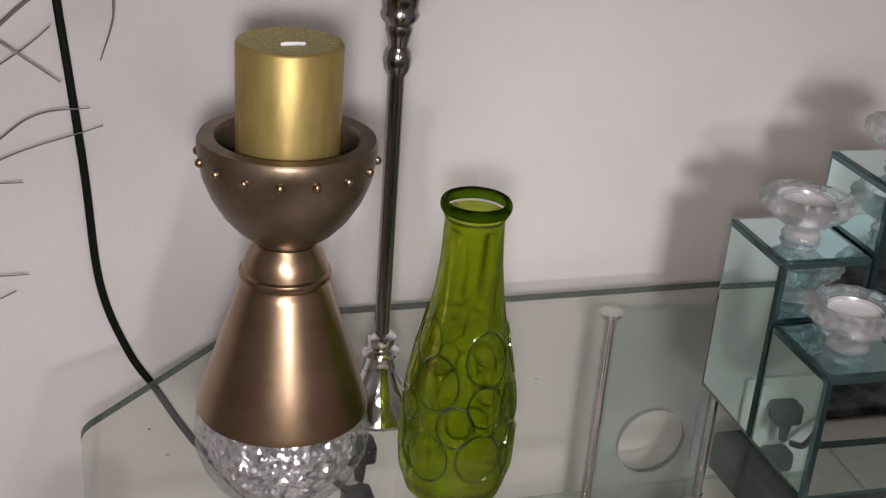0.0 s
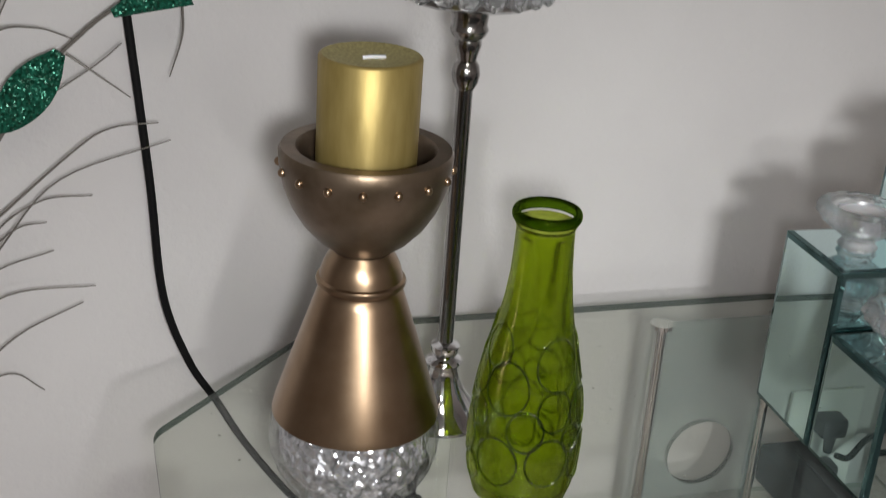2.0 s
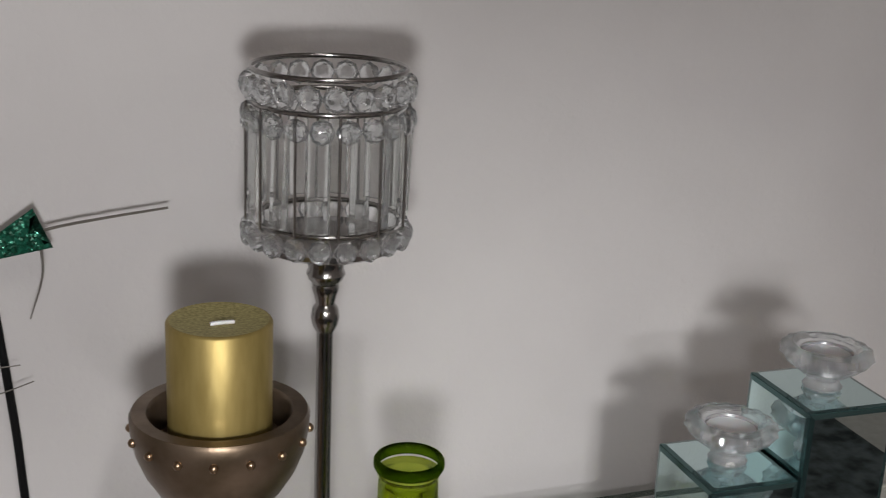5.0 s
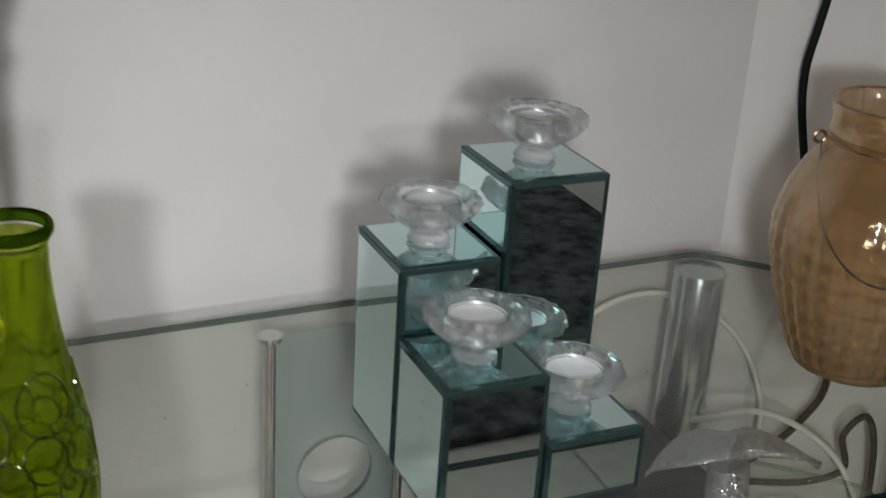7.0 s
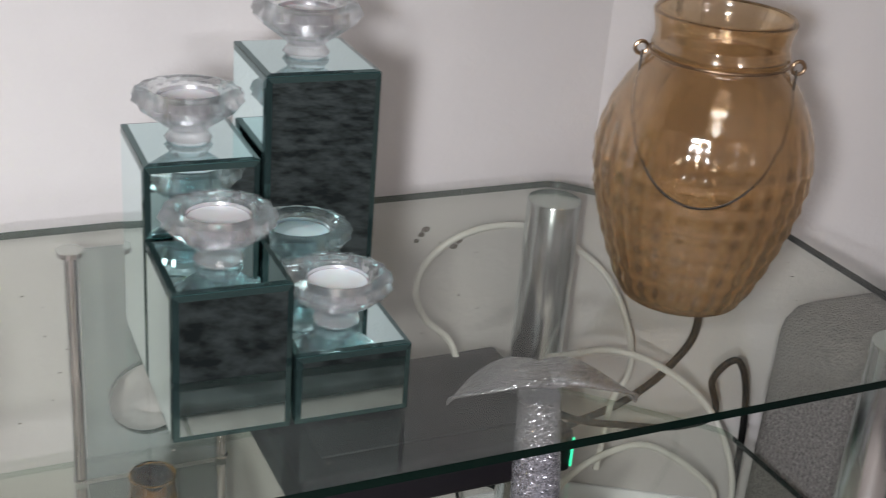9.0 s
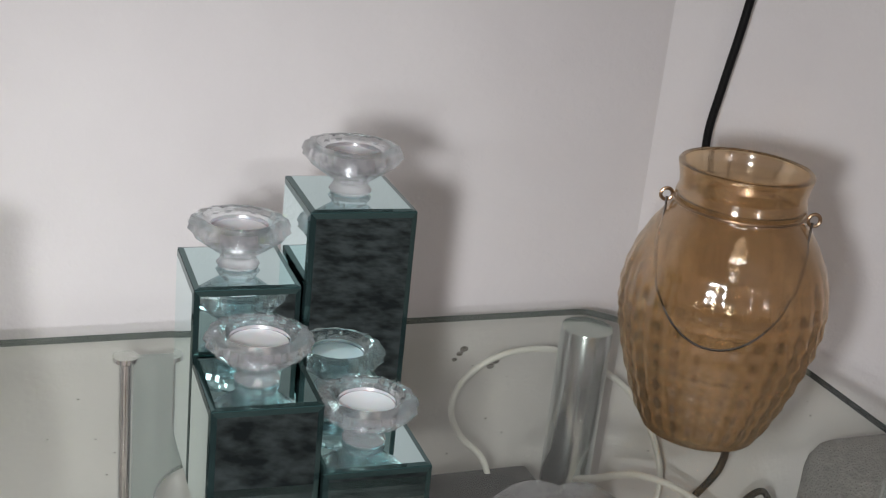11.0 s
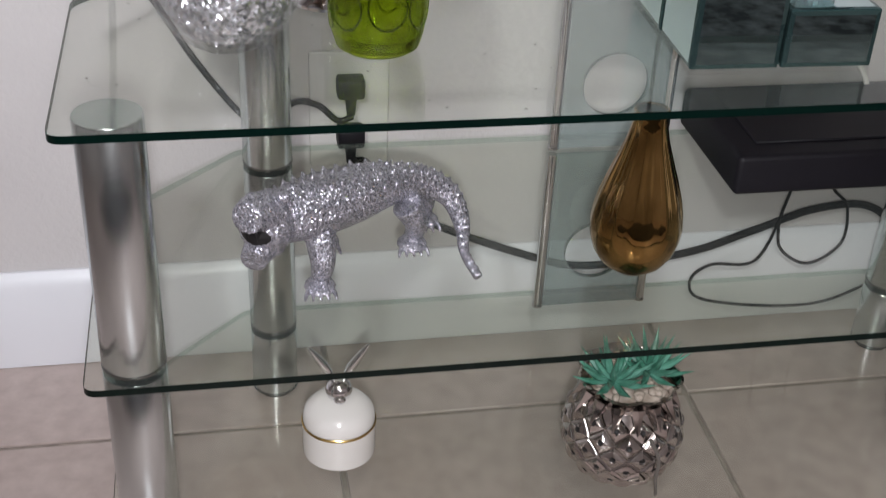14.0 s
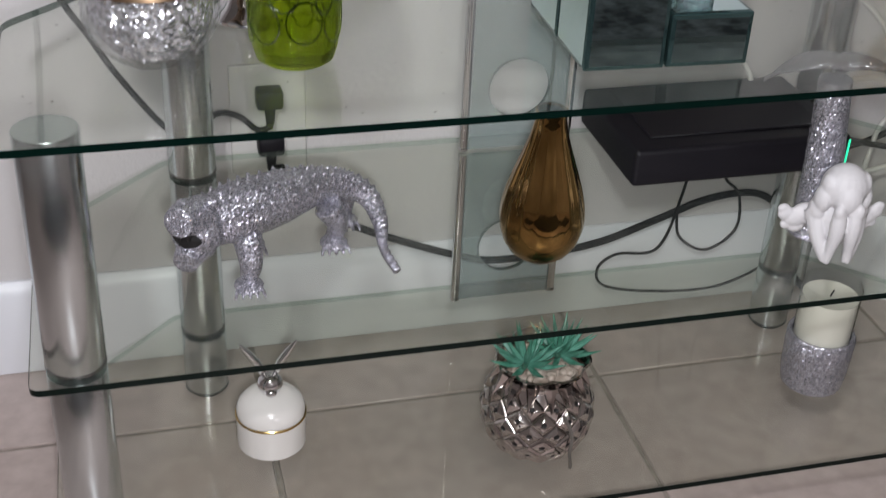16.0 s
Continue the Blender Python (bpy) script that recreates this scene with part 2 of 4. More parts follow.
# Black paint for the shade inside small holes and the open mouth.
HOLE_SHADE = material("hole_shade", (0.006, 0.005, 0.005), 0.6)
PLASTER = material("white_plaster", (0.58, 0.56, 0.57), 0.6)
bumpy(PLASTER, noisy(PLASTER, 150, 4), "Fac", 0.2, 0.002)
CANDLE_WAX = material("cream_wax", (0.72, 0.69, 0.63), 0.4)
CLOTH = material("grey_weave", (0.20, 0.195, 0.19), 0.9, spec=0.15)
vary(CLOTH, (0.15, 0.145, 0.14), (0.27, 0.26, 0.25), 300, 3)
bumpy(CLOTH, cells(CLOTH, 420), "Distance", 0.6, 0.003)
LED = material("green_light", (0.02, 0.5, 0.25), 0.4)
LED.node_tree.nodes["Principled BSDF"].inputs["Emission Color"].default_value = (0.05, 1.0, 0.5, 1)
LED.node_tree.nodes["Principled BSDF"].inputs["Emission Strength"].default_value = 0.8


# ---- building helpers ----
def part(name, bm, mat, parent=None, label="", angle=38, m=None):
    """Links a bmesh as one mesh object, under a thing or a part."""
    me = bpy.data.meshes.new(name)
    bmesh.ops.recalc_face_normals(bm, faces=bm.faces[:])
    bm.to_mesh(me)
    bm.free()
    for one in mat if isinstance(mat, (list, tuple)) else [mat]:
        me.materials.append(one)
    me.polygons.foreach_set("use_smooth", [True] * len(me.polygons))
    me.set_sharp_from_angle(angle=radians(angle))
    ob = new(name, me)
    ob.parent = parent
    if m is not None:
        ob.matrix_basis = m
    return tagged(ob, label)


def fuse(ob, voxel):
    """Melts the overlapping lumps of a sculpted mesh into one skin."""
    mod = ob.modifiers.new("skin", "REMESH")
    mod.mode, mod.voxel_size, mod.use_smooth_shade = "VOXEL", voxel, True
    bpy.context.view_layer.update()
    me = bpy.data.meshes.new_from_object(ob.evaluated_get(bpy.context.evaluated_depsgraph_get()))
    ob.modifiers.remove(mod)
    ob.data = me
    return ob


def thing(name, m, label, category, group="", kind=""):
    """An Empty at a thing's base, to carry its parts."""
    ob = new(name)
    ob.empty_display_size = 0.02
    ob.matrix_basis = m
    return tagged(ob, label, category, group, kind)


def lathe(bm, profile, seg=48, centre=(0, 0), closed=False, wobble=None):
    """Revolves (radius, height) pairs; ends at radius 0 close to a point; a third number is the share of the wobble."""
    rings = []
    for r, z, *share in profile:
        if r < 1e-6:
            rings.append([bm.verts.new((centre[0], centre[1], z))])
            continue
        ring = []
        for i in range(seg):
            a = 2 * math.pi * i / seg
            q = r * (1 + (wobble(a, z) - 1) * (share[0] if share else 1) if wobble else 1)
            ring.append(bm.verts.new((centre[0] + q * math.cos(a), centre[1] + q * math.sin(a), z)))
        rings.append(ring)
    pairs = list(zip(rings, rings[1:])) + ([(rings[-1], rings[0])] if closed else [])
    for a, b in pairs:
        for i in range(seg):
            j = (i + 1) % seg
            if len(a) == 1 and len(b) > 1:
                bm.faces.new((a[0], b[j], b[i]))
            elif len(b) == 1 and len(a) > 1:
                bm.faces.new((a[i], a[j], b[0]))
            elif len(a) > 1:
                bm.faces.new((a[i], a[j], b[j], b[i]))
    return bm


def curve_points(pts, steps=6):
    """A smooth line through a few places."""
    p = [Vector(q) for q in pts]
    p = [2 * p[0] - p[1]] + p + [2 * p[-1] - p[-2]]
    out = []
    for i in range(1, len(p) - 2):
        for s in range(steps):
            t = s / steps
            a, b, c, d = p[i - 1], p[i], p[i + 1], p[i + 2]
            out.append(0.5 * (2 * b + (c - a) * t + (2 * a - 5 * b + 4 * c - d) * t * t + (3 * b - a - 3 * c + d) * t ** 3))
    out.append(p[-2])
    return out


def pipe(bm, pts, radius, seg=8, steps=6, taper=None):
    """A round rod swept along a smooth line; taper: radius factor from 0 to 1 along it."""
    line = curve_points(pts, steps) if steps > 1 else [Vector(q) for q in pts]
    rings, side = [], Vector((0.3, 1, 0.2)).normalized()
    for i, q in enumerate(line):
        d = (line[min(i + 1, len(line) - 1)] - line[max(i - 1, 0)]).normalized()
        side = (side - d * side.dot(d)).normalized()
        up = d.cross(side)
        r = radius * (taper(i / (len(line) - 1)) if taper else 1)
        rings.append([bm.verts.new(q + r * (math.cos(2 * math.pi * k / seg) * side + math.sin(2 * math.pi * k / seg) * up)) for k in range(seg)])
    for a, b in zip(rings, rings[1:]):
        for k in range(seg):
            bm.faces.new((a[k], a[(k + 1) % seg], b[(k + 1) % seg], b[k]))
    bm.faces.new(rings[0][::-1])
    bm.faces.new(rings[-1])
    return bm


def box(bm, x0, x1, y0, y1, z0, z1, bevel=0.0, seg=2):
    v = [bm.verts.new((x, y, z)) for z in (z0, z1) for y in (y0, y1) for x in (x0, x1)]
    f = [bm.faces.new([v[i] for i in q]) for q in ((0, 2, 3, 1), (4, 5, 7, 6), (0, 1, 5, 4), (2, 6, 7, 3), (0, 4, 6, 2), (1, 3, 7, 5))]
    if bevel:
        edges = {e for q in f for e in q.edges}
        bmesh.ops.bevel(bm, geom=list(edges), offset=bevel, segments=seg, affect="EDGES", profile=0.5)
    return bm


def prism(bm, outline, z0, z1, side=1):
    """An upright slab over an outline; its sides take the material of that slot."""
    low, high = [bm.verts.new((x, y, z0)) for x, y in outline], [bm.verts.new((x, y, z1)) for x, y in outline]
    bm.faces.new(low[::-1])
    bm.faces.new(high)
    n = len(outline)
    for i in range(n):
        bm.faces.new((low[i], low[(i + 1) % n], high[(i + 1) % n], high[i])).material_index = side
    return bm


def ball(bm, centre, radius, squash=(1, 1, 1), u=12, v=8, turn=None):
    m = Matrix.Translation(centre) @ (turn or Matrix.Identity(4)) @ Matrix.Diagonal((*[radius * s for s in squash], 1))
    bmesh.ops.create_uvsphere(bm, u_segments=u, v_segments=v, radius=1, matrix=m)
    return bm


def rounded(outline, radius, seg=5):
    """The outline with its corners rounded."""
    out, n = [], len(outline)
    for i in range(n):
        a, b, c = (Vector(outline[(i + k) % n]) for k in (-1, 0, 1))
        u, w = (a - b).normalized(), (c - b).normalized()
        for s in range(seg + 1):
            t = s / seg
            p, q = b + u * radius * (1 - t), b + w * radius * t
            out.append(tuple(p.lerp(q, t)))
    return out


# The stand and the back wall share these axes: x along the wall, y towards it.
HOME = pose(0.525, 0.72, 0, 0, 0, 1.5)

# ---- setting ----
WALL_Y, CORNER_X = 0.25, 0.447
ob = part("wall_back", box(bmesh.new(), -2.6, CORNER_X, WALL_Y, WALL_Y + 0.12, 0, 2.5), WALL, m=HOME)
tagged(ob, "pale pinkish-grey painted plaster wall, lightly textured", "wall", kind="structure")
SLANT = HOME @ pose(CORNER_X, WALL_Y, 0, 0, 0, -30)
ob = part("wall_slant", box(bmesh.new(), -0.05, 1.6, 0.0, 0.12, 0, 2.499), WALL, m=SLANT)
tagged(ob, "pale grey painted wall turning away at the room's corner", "wall", kind="structure")
ob = part("wall_left", box(bmesh.new(), -2.72, -2.602, -3.5, WALL_Y + 0.12, 0, 2.5), ROOM, m=HOME)
tagged(ob, "plain painted wall in the dark of the room", "wall", kind="structure")
ob = part("wall_front", box(bmesh.new(), -2.6, 2.6, -3.62, -3.502, 0, 2.5), ROOM, m=HOME)
tagged(ob, "plain painted wall in the dark of the room", "wall", kind="structure")
ob = part("wall_right", box(bmesh.new(), 1.58, 1.7, -3.5, -0.36, 0, 2.498), ROOM, m=HOME)
tagged(ob, "plain painted wall in the dark of the room", "wall", kind="structure")
ob = part("ceiling", box(bmesh.new(), -2.72, 2.6, -3.62, WALL_Y + 0.12, 2.503, 2.6), CEILING, m=HOME)
tagged(ob, "plain white ceiling", "ceiling", kind="structure")


def skirting(bm, x0, x1):
    """A moulded board along x, its back on y = 0."""
    shape = [(0, 0), (-0.016, 0), (-0.016, 0.086), (-0.013, 0.095), (-0.013, 0.103), (-0.008, 0.112), (-0.003, 0.117), (0, 0.117)]
    ends = [[bm.verts.new((x, y, z + 0.001)) for y, z in shape] for x in (x0, x1)]
    for i in range(len(shape)):
        j = (i + 1) % len(shape)
        bm.faces.new((ends[0][i], ends[0][j], ends[1][j], ends[1][i]))
    bm.faces.new(ends[0])
    bm.faces.new(ends[1][::-1])
    return bm


ob = part("baseboard", skirting(bmesh.new(), -2.6, CORNER_X - 0.007), SKIRTING, m=HOME @ pose(0, WALL_Y - 0.001, 0))
tagged(ob, "white painted moulded baseboard", "baseboard", kind="structure")
ob = part("baseboard_slant", skirting(bmesh.new(), 0.008, 1.6), SKIRTING, m=SLANT @ pose(0, -0.001, 0))
tagged(ob, "white painted moulded baseboard on the slanting wall", "baseboard", kind="structure")

# Small chips in the wall's paint.
rng = random.Random(21)
bm = bmesh.new()
for x, z in ((0.296, 0.421), (0.303, 0.418), (0.308, 0.423), (0.268, 0.434), (0.263, 0.428), (0.272, 0.439)):
    ball(bm, (x, WALL_Y - 0.0004, z), 0.0022 + 0.0022 * rng.random(), (1.2, 0.25, 0.8), 7, 5)
tagged(part("paint_chips", bm, CHIP, m=HOME), "small dark chips in the wall paint", "wall", kind="structure")

# Floor: grout bed with square tiles proud of it.
floor = part("floor", box(bmesh.new(), -2.7, 2.6, -3.6, 0.36, -0.1, -0.004), GROUT, m=HOME)
tagged(floor, "beige ceramic floor tiles with brown grout", "floor", kind="structure")
TILE_SIZE, TILE_X, TILE_Y = 0.398, 0.099, 0.098
tile_mesh = None
for i in range(-6, 5):
    for j in range(-9, 1):
        x0, y0 = TILE_X + i * TILE_SIZE, TILE_Y + j * TILE_SIZE
        if y0 + TILE_SIZE > 0.36 + TILE_SIZE * 0.9 or x0 < -2.7 or x0 > 2.2:
            continue
        if tile_mesh is None:
            t = part("tile", box(bmesh.new(), 0.003, TILE_SIZE - 0.003, 0.003, TILE_SIZE - 0.003, -0.0038, 0, 0.0012, 1), TILE, floor)
            tile_mesh = t.data
        else:
            t = new("tile", tile_mesh)
            t.parent = floor
        t.matrix_basis = pose(x0, y0, 0)

# ---- glass television stand ----
stand = thing("tv_stand", HOME, "three-tier clear glass television stand with brushed steel legs", "stand")
TOP, MID, LOW = 0.502, 0.285, 0.088


def shelf_outline(half, front, back, cut):
    return rounded([(-half, front), (half, front), (half, back - cut), (half - cut, back), (-half + cut, back), (-half, back - cut)], 0.012)


for z, half, front, back in ((TOP, 0.515, -0.195, 0.193), (MID, 0.515, -0.184, 0.193), (LOW, 0.515, -0.19, 0.193)):
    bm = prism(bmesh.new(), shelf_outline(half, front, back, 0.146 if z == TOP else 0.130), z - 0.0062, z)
    # Edges at the back take the tints that hold the passing light.
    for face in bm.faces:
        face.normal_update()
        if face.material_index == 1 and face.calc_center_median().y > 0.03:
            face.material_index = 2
    part("shelf", bm, [SHEET, EDGE, EDGE_LIT if z < TOP else EDGE_BACK], stand, "clear glass shelf with dark green edges", angle=30)


def leg(x, y):
    for z0, z1 in ((0.006, LOW - 0.0067), (LOW + 0.0005, MID - 0.0067), (MID + 0.0005, TOP - 0.0067)):
        one = part("leg", lathe(bmesh.new(), [(0, z0), (0.0238, z0), (0.0245, z0 + 0.001), (0.0245, z1 - 0.0008), (0.024, z1), (0, z1)], 40), STEEL, stand, "brushed steel tube", m=pose(x, y, 0))
        part("collar", lathe(bmesh.new(), [(0.0243, z0), (0.0249, z0), (0.0249, z0 + 0.0008), (0.0243, z0 + 0.0008)], 40, closed=True), NICKEL, one, "thin dark ring")


for x, y in ((-0.478, -0.150), (0.478, -0.150), (-0.358, 0.166), (0.358, 0.166)):
    leg(x, y)
    part("foot", lathe(bmesh.new(), [(0, 0.0), (0.02, 0.0), (0.021, 0.003), (0.018, 0.006), (0, 0.006)], 24), BLACK_PLASTIC, stand, m=pose(x, y, 0.0003))

# Dust specks on the top shelf.
rng = random.Random(12)
bm = bmesh.new()
for _ in range(150):
    ball(bm, (rng.uniform(-0.50, 0.50), rng.uniform(-0.19, 0.12), TOP + 0.0002), rng.uniform(0.0004, 0.0010), (1.3, 1, 0.35), 6, 4)
tagged(part("dust", bm, DUST, m=HOME), "dark dust specks on the glass shelf", "dust", kind="stuff")

# Upright back panel with cable holes between two chrome rods.
PX0, PX1, PY = -0.066, 0.052, 0.164


def holed_panel(bm, x0, x1, z0, z1, y0, y1, hole_z, hole_r, cells_n=32):
    """A flat panel with one round hole, in one piece."""
    cx = (x0 + x1) / 2
    ring = [(cx + hole_r * math.cos(2 * math.pi * i / cells_n), hole_z + hole_r * math.sin(2 * math.pi * i / cells_n)) for i in range(cells_n)]
    rim = []
    for i in range(cells_n):
        c, s = math.cos(2 * math.pi * i / cells_n), math.sin(2 * math.pi * i / cells_n)
        k = min((x1 - cx) / abs(c) if abs(c) > 1e-6 else 9, ((z1 - hole_z) if s > 0 else (hole_z - z0)) / abs(s) if abs(s) > 1e-6 else 9)
        rim.append((cx + k * c, hole_z + k * s))
    for want in ((x0, z0), (x1, z0), (x1, z1), (x0, z1)):
        i = min(range(cells_n), key=lambda q: (rim[q][0] - want[0]) ** 2 + (rim[q][1] - want[1]) ** 2)
        rim[i] = want
    a, b, c, d = ([bm.verts.new((x, y, z)) for x, z in line] for line, y in ((ring, y0), (rim, y0), (ring, y1), (rim, y1)))
    for i in range(cells_n):
        j = (i + 1) % cells_n
        bm.faces.new((a[i], b[i], b[j], a[j]))
        bm.faces.new((c[i], c[j], d[j], d[i]))
        bm.faces.new((a[i], a[j], c[j], c[i])).material_index = 1
        bm.faces.new((b[i], d[i], d[j], b[j]))
    return bm


for z0, z1, hole in ((LOW + 0.001, MID - 0.0075, 0.157), (MID + 0.001, TOP - 0.008, 0.355)):
    part("back_panel", holed_panel(bmesh.new(), PX0 + 0.006, PX1 - 0.006, z0, z1, PY - 0.003, PY + 0.003, hole, 0.034), [SMOKED, EDGE_BACK], stand, "smoked glass cable panel with a round hole", angle=30)
for x in (PX0, PX1):
    for z0, z1 in ((LOW + 0.0005, MID - 0.0067), (MID + 0.0005, TOP - 0.0067)):
        part("rod", lathe(bmesh.new(), [(0, z0), (0.0066, z0), (0.0066, z0 + 0.002), (0.0052, z0 + 0.003), (0.0052, z1 - 0.007), *([(0.0075, z1 - 0.006), (0.0105, z1 - 0.004), (0.0105, z1)] if z1 > MID else [(0.0052, z1)]), (0, z1)], 24), CHROME, stand, "chrome rod", m=pose(x, PY, 0))

# ---- things on the top shelf ----
Z = TOP + 0.0004

# Stepped mirrored block with four candle holders.
BX, BY = (0.472, 0.5437, 0.618), (0.589, 0.6645, 0.7447)
steps = thing("mirrored_candle_stand", pose(BX[0], BY[0], Z), "candle stand of four mirrored square columns with dark green edges", "candle stand")


def mirrored_pillar(x0, x1, y0, y1, h):
    """A square pillar clad in bevel-edged mirror sheets."""
    bm, g, t = bmesh.new(), 0.0012, 0.0035
    x0, x1, y0, y1 = x0 - BX[0] + g / 2, x1 - BX[0] - g / 2, y0 - BY[0] + g / 2, y1 - BY[0] - g / 2
    pillar = part("pillar", box(bm, x0 + 0.001, x1 - 0.001, y0 + 0.001, y1 - 0.001, 0.0002, h - 0.002), MIRROR_EDGE, steps, "dark green edges of mirrored glass")

    def pane(name, m, w, hh):
        b = bmesh.new()
        v = [b.verts.new(q) for q in ((0, 0, 0), (w, 0, 0), (w, hh, 0), (0, hh, 0))]
        u = [b.verts.new(q) for q in ((t, t, 0.0007), (w - t, t, 0.0007), (w - t, hh - t, 0.0007), (t, hh - t, 0.0007))]
        b.faces.new(u)
        for i in range(4):
            b.faces.new((v[i], v[(i + 1) % 4], u[(i + 1) % 4], u[i])).material_index = 1
        part(name, b, [MIRROR, BEVEL], pillar, "bevelled mirror pane", angle=1, m=m)

    w, d = x1 - x0 - 0.002, y1 - y0 - 0.002
    pane("mirror_pane", Matrix.Translation((x0 + 0.001, y0 + 0.0008, 0.0004)) @ pose(0, 0, 0, 90, 0, 0), w, h - 0.003)
    pane("mirror_pane", Matrix.Translation((x1 - 0.001, y1 - 0.0008, 0.0004)) @ pose(0, 0, 0, 90, 0, 180), w, h - 0.003)
    pane("mirror_pane", Matrix.Translation((x0 + 0.0008, y1 - 0.001, 0.0004)) @ pose(0, 0, 0, 90, 0, -90), d, h - 0.003)
    pane("mirror_pane", Matrix.Translation((x1 - 0.0008, y0 + 0.001, 0.0004)) @ pose(0, 0, 0, 90, 0, 90), d, h - 0.003)
    pane("mirror_pane", Matrix.Translation((x0 + 0.001, y0 + 0.001, h - 0.0018)), w, d)


HEIGHTS = {(0, 0): 0.096, (1, 0): 0.0475, (0, 1): 0.142, (1, 1): 0.193}
for (i, j), h in HEIGHTS.items():
    mirrored_pillar(BX[i], BX[i + 1], BY[j], BY[j + 1], h)

holder = None
for (i, j), h in HEIGHTS.items():
    at = pose((BX[i] + BX[i + 1]) / 2, (BY[j] + BY[j + 1]) / 2, Z + h - 0.0005, 0, 0, 23 * i + 11 * j)
    if holder:
        copy_thing(holder, at)
        continue
    holder = thing("tealight_holder", at, "faceted clear crystal tealight holder on a mirrored block", "candle holder", "crystal tealight holders")
    facet = lambda a, z: 1 + (0.03 if 0.018 < z < 0.033 else 0.01) * math.cos(16 * a + (math.pi if z > 0.024 else 0))
    bowl = [(0, 0.0), (0.013, 0.0), (0.0145, 0.002), (0.011, 0.007), (0.018, 0.0125), (0.029, 0.021), (0.0335, 0.0265), (0.0315, 0.0315), (0.0245, 0.0335), (0.0215, 0.031), (0.0205, 0.019), (0, 0.018)]
    part("bowl", lathe(bmesh.new(), bowl, 64, wobble=facet), CRYSTAL, holder, "faceted clear crystal bowl", angle=8)
    part("tin_cup", lathe(bmesh.new(), [(0, 0.0182), (0.0192, 0.0182), (0.0194, 0.0285), (0.0188, 0.0285), (0.0186, 0.0192), (0, 0.0192)], 32), TIN, holder)
    part("candle", lathe(bmesh.new(), [(0, 0.0194), (0.0183, 0.0194), (0.0183, 0.0262), (0.012, 0.0256), (0, 0.0259)], 32), TEALIGHT, holder, "white tealight wax")

# Green glass bottle with raised rings.
bottle = thing("glass_bottle", pose(0.2448, 0.646, Z) @ Matrix.Diagonal((0.88, 0.88, 1.035, 1)), "lime green glass bottle embossed with circles", "bottle")
outer = [(0, 0.0), (0.030, 0.0005), (0.036, 0.004), (0.0395, 0.014), (0.0415, 0.030), (0.0420, 0.046), (0.0408, 0.064), (0.0378, 0.084), (0.0330, 0.104), (0.0282, 0.122), (0.0244, 0.140), (0.0220, 0.158), (0.0210, 0.174), (0.0207, 0.186), (0.0222, 0.189), (0.0248, 0.192), (0.0255, 0.1955), (0.0245, 0.1988), (0.0222, 0.2), (0.0200, 0.199), (0.0188, 0.194)]
inner = [(r - 0.0025, z + (0.004 if z < 0.01 else 0)) for r, z in outer[1:14]][::-1] + [(0, 0.005)]
part("lip", lathe(bmesh.new(), [(0.0222 + 0.0025 * math.cos(t), 0.1942 + 0.0038 * math.sin(t)) for t in [2 * math.pi * k / 12 for k in range(12)]], 48, closed=True), GREEN_DEEP, bottle, "thick dark green lip")


def dense(profile, steps):
    return [(r0 + (r1 - r0) * k / steps, z0 + (z1 - z0) * k / steps) for (r0, z0), (r1, z1) in zip(profile, profile[1:]) for k in range(steps)] + [profile[-1]]


def wall_radius(z):
    for (r0, z0), (r1, z1) in zip(outer, outer[1:]):
        if z0 <= z <= z1:
            return r0 + (r1 - r0) * (z - z0) / (z1 - z0)
    return 0.03


rng = random.Random(5)
discs = []
for size, tries in ((0.0175, 60), (0.0140, 200), (0.0098, 400)):
    for _ in range(tries):
        a, z = rng.uniform(0, 2 * math.pi), rng.uniform(0.012 + size, 0.128 - size)
        r = wall_radius(z)
        if all(((((a - b + math.pi) % (2 * math.pi)) - math.pi) * r) ** 2 + (z - w) ** 2 > (size * 0.86 + q * 0.86) ** 2 for b, w, q in discs):
            discs.append((a, z, size))


def embossed(a, z):
    """Shallow domed discs, and a slight hand-blown waviness of the neck."""
    r = wall_radius(z)
    lift = 0.0
    for b, w, q in discs:
        if abs(z - w) < q:
            d = math.hypot((((a - b + math.pi) % (2 * math.pi)) - math.pi) * r, z - w) / q
            if d < 1:
                lift = max(lift, 0.0014 * math.sqrt(1 - d * d))
    return 1 + lift / max(r, 0.01) + 0.012 * math.sin(3 * a + 60 * z) * (0.10 < z < 0.18)


bm = bmesh.new()
fine = outer[:3] + dense(outer[2:11], 14)[1:] + dense(outer[10:15], 4)[1:]
count = len(fine)
lathe(bm, fine + [(r, z, 0.6 if z < 0.12 else 0) for r, z in dense(inner, 10)], 200, wobble=embossed)
for v in list(bm.verts)[200 * (count - 1) + 1:]:
    a, z = math.atan2(v.co.y, v.co.x), v.co.z
    if z < 0.182:
        v.co.xy *= 1 - 0.02 + (0.05 * math.sin(5 * a + 25 * z) + 0.03 * math.sin(8 * a - 60 * z)) * max(0.0, min(1.0, (z - 0.115) / 0.03))
part("body", bm, GREEN_GLASS, bottle, "clear lime green glass with shallow domed circles", angle=50)
for a, z, size in discs:
    ring = []
    for i in range(33):
        u = 2 * math.pi * i / 32
        h = z + size * 0.95 * math.sin(u)
        b = a + size * 0.95 * math.cos(u) / wall_radius(z)
        r = wall_radius(h) * embossed(b, h) + 0.0002
        ring.append((r * math.cos(b), r * math.sin(b), h))
    part("raised_ring", pipe(bmesh.new(), ring, 0.0009, 6, 1), GREEN_RING, bottle, "raised glass circle")

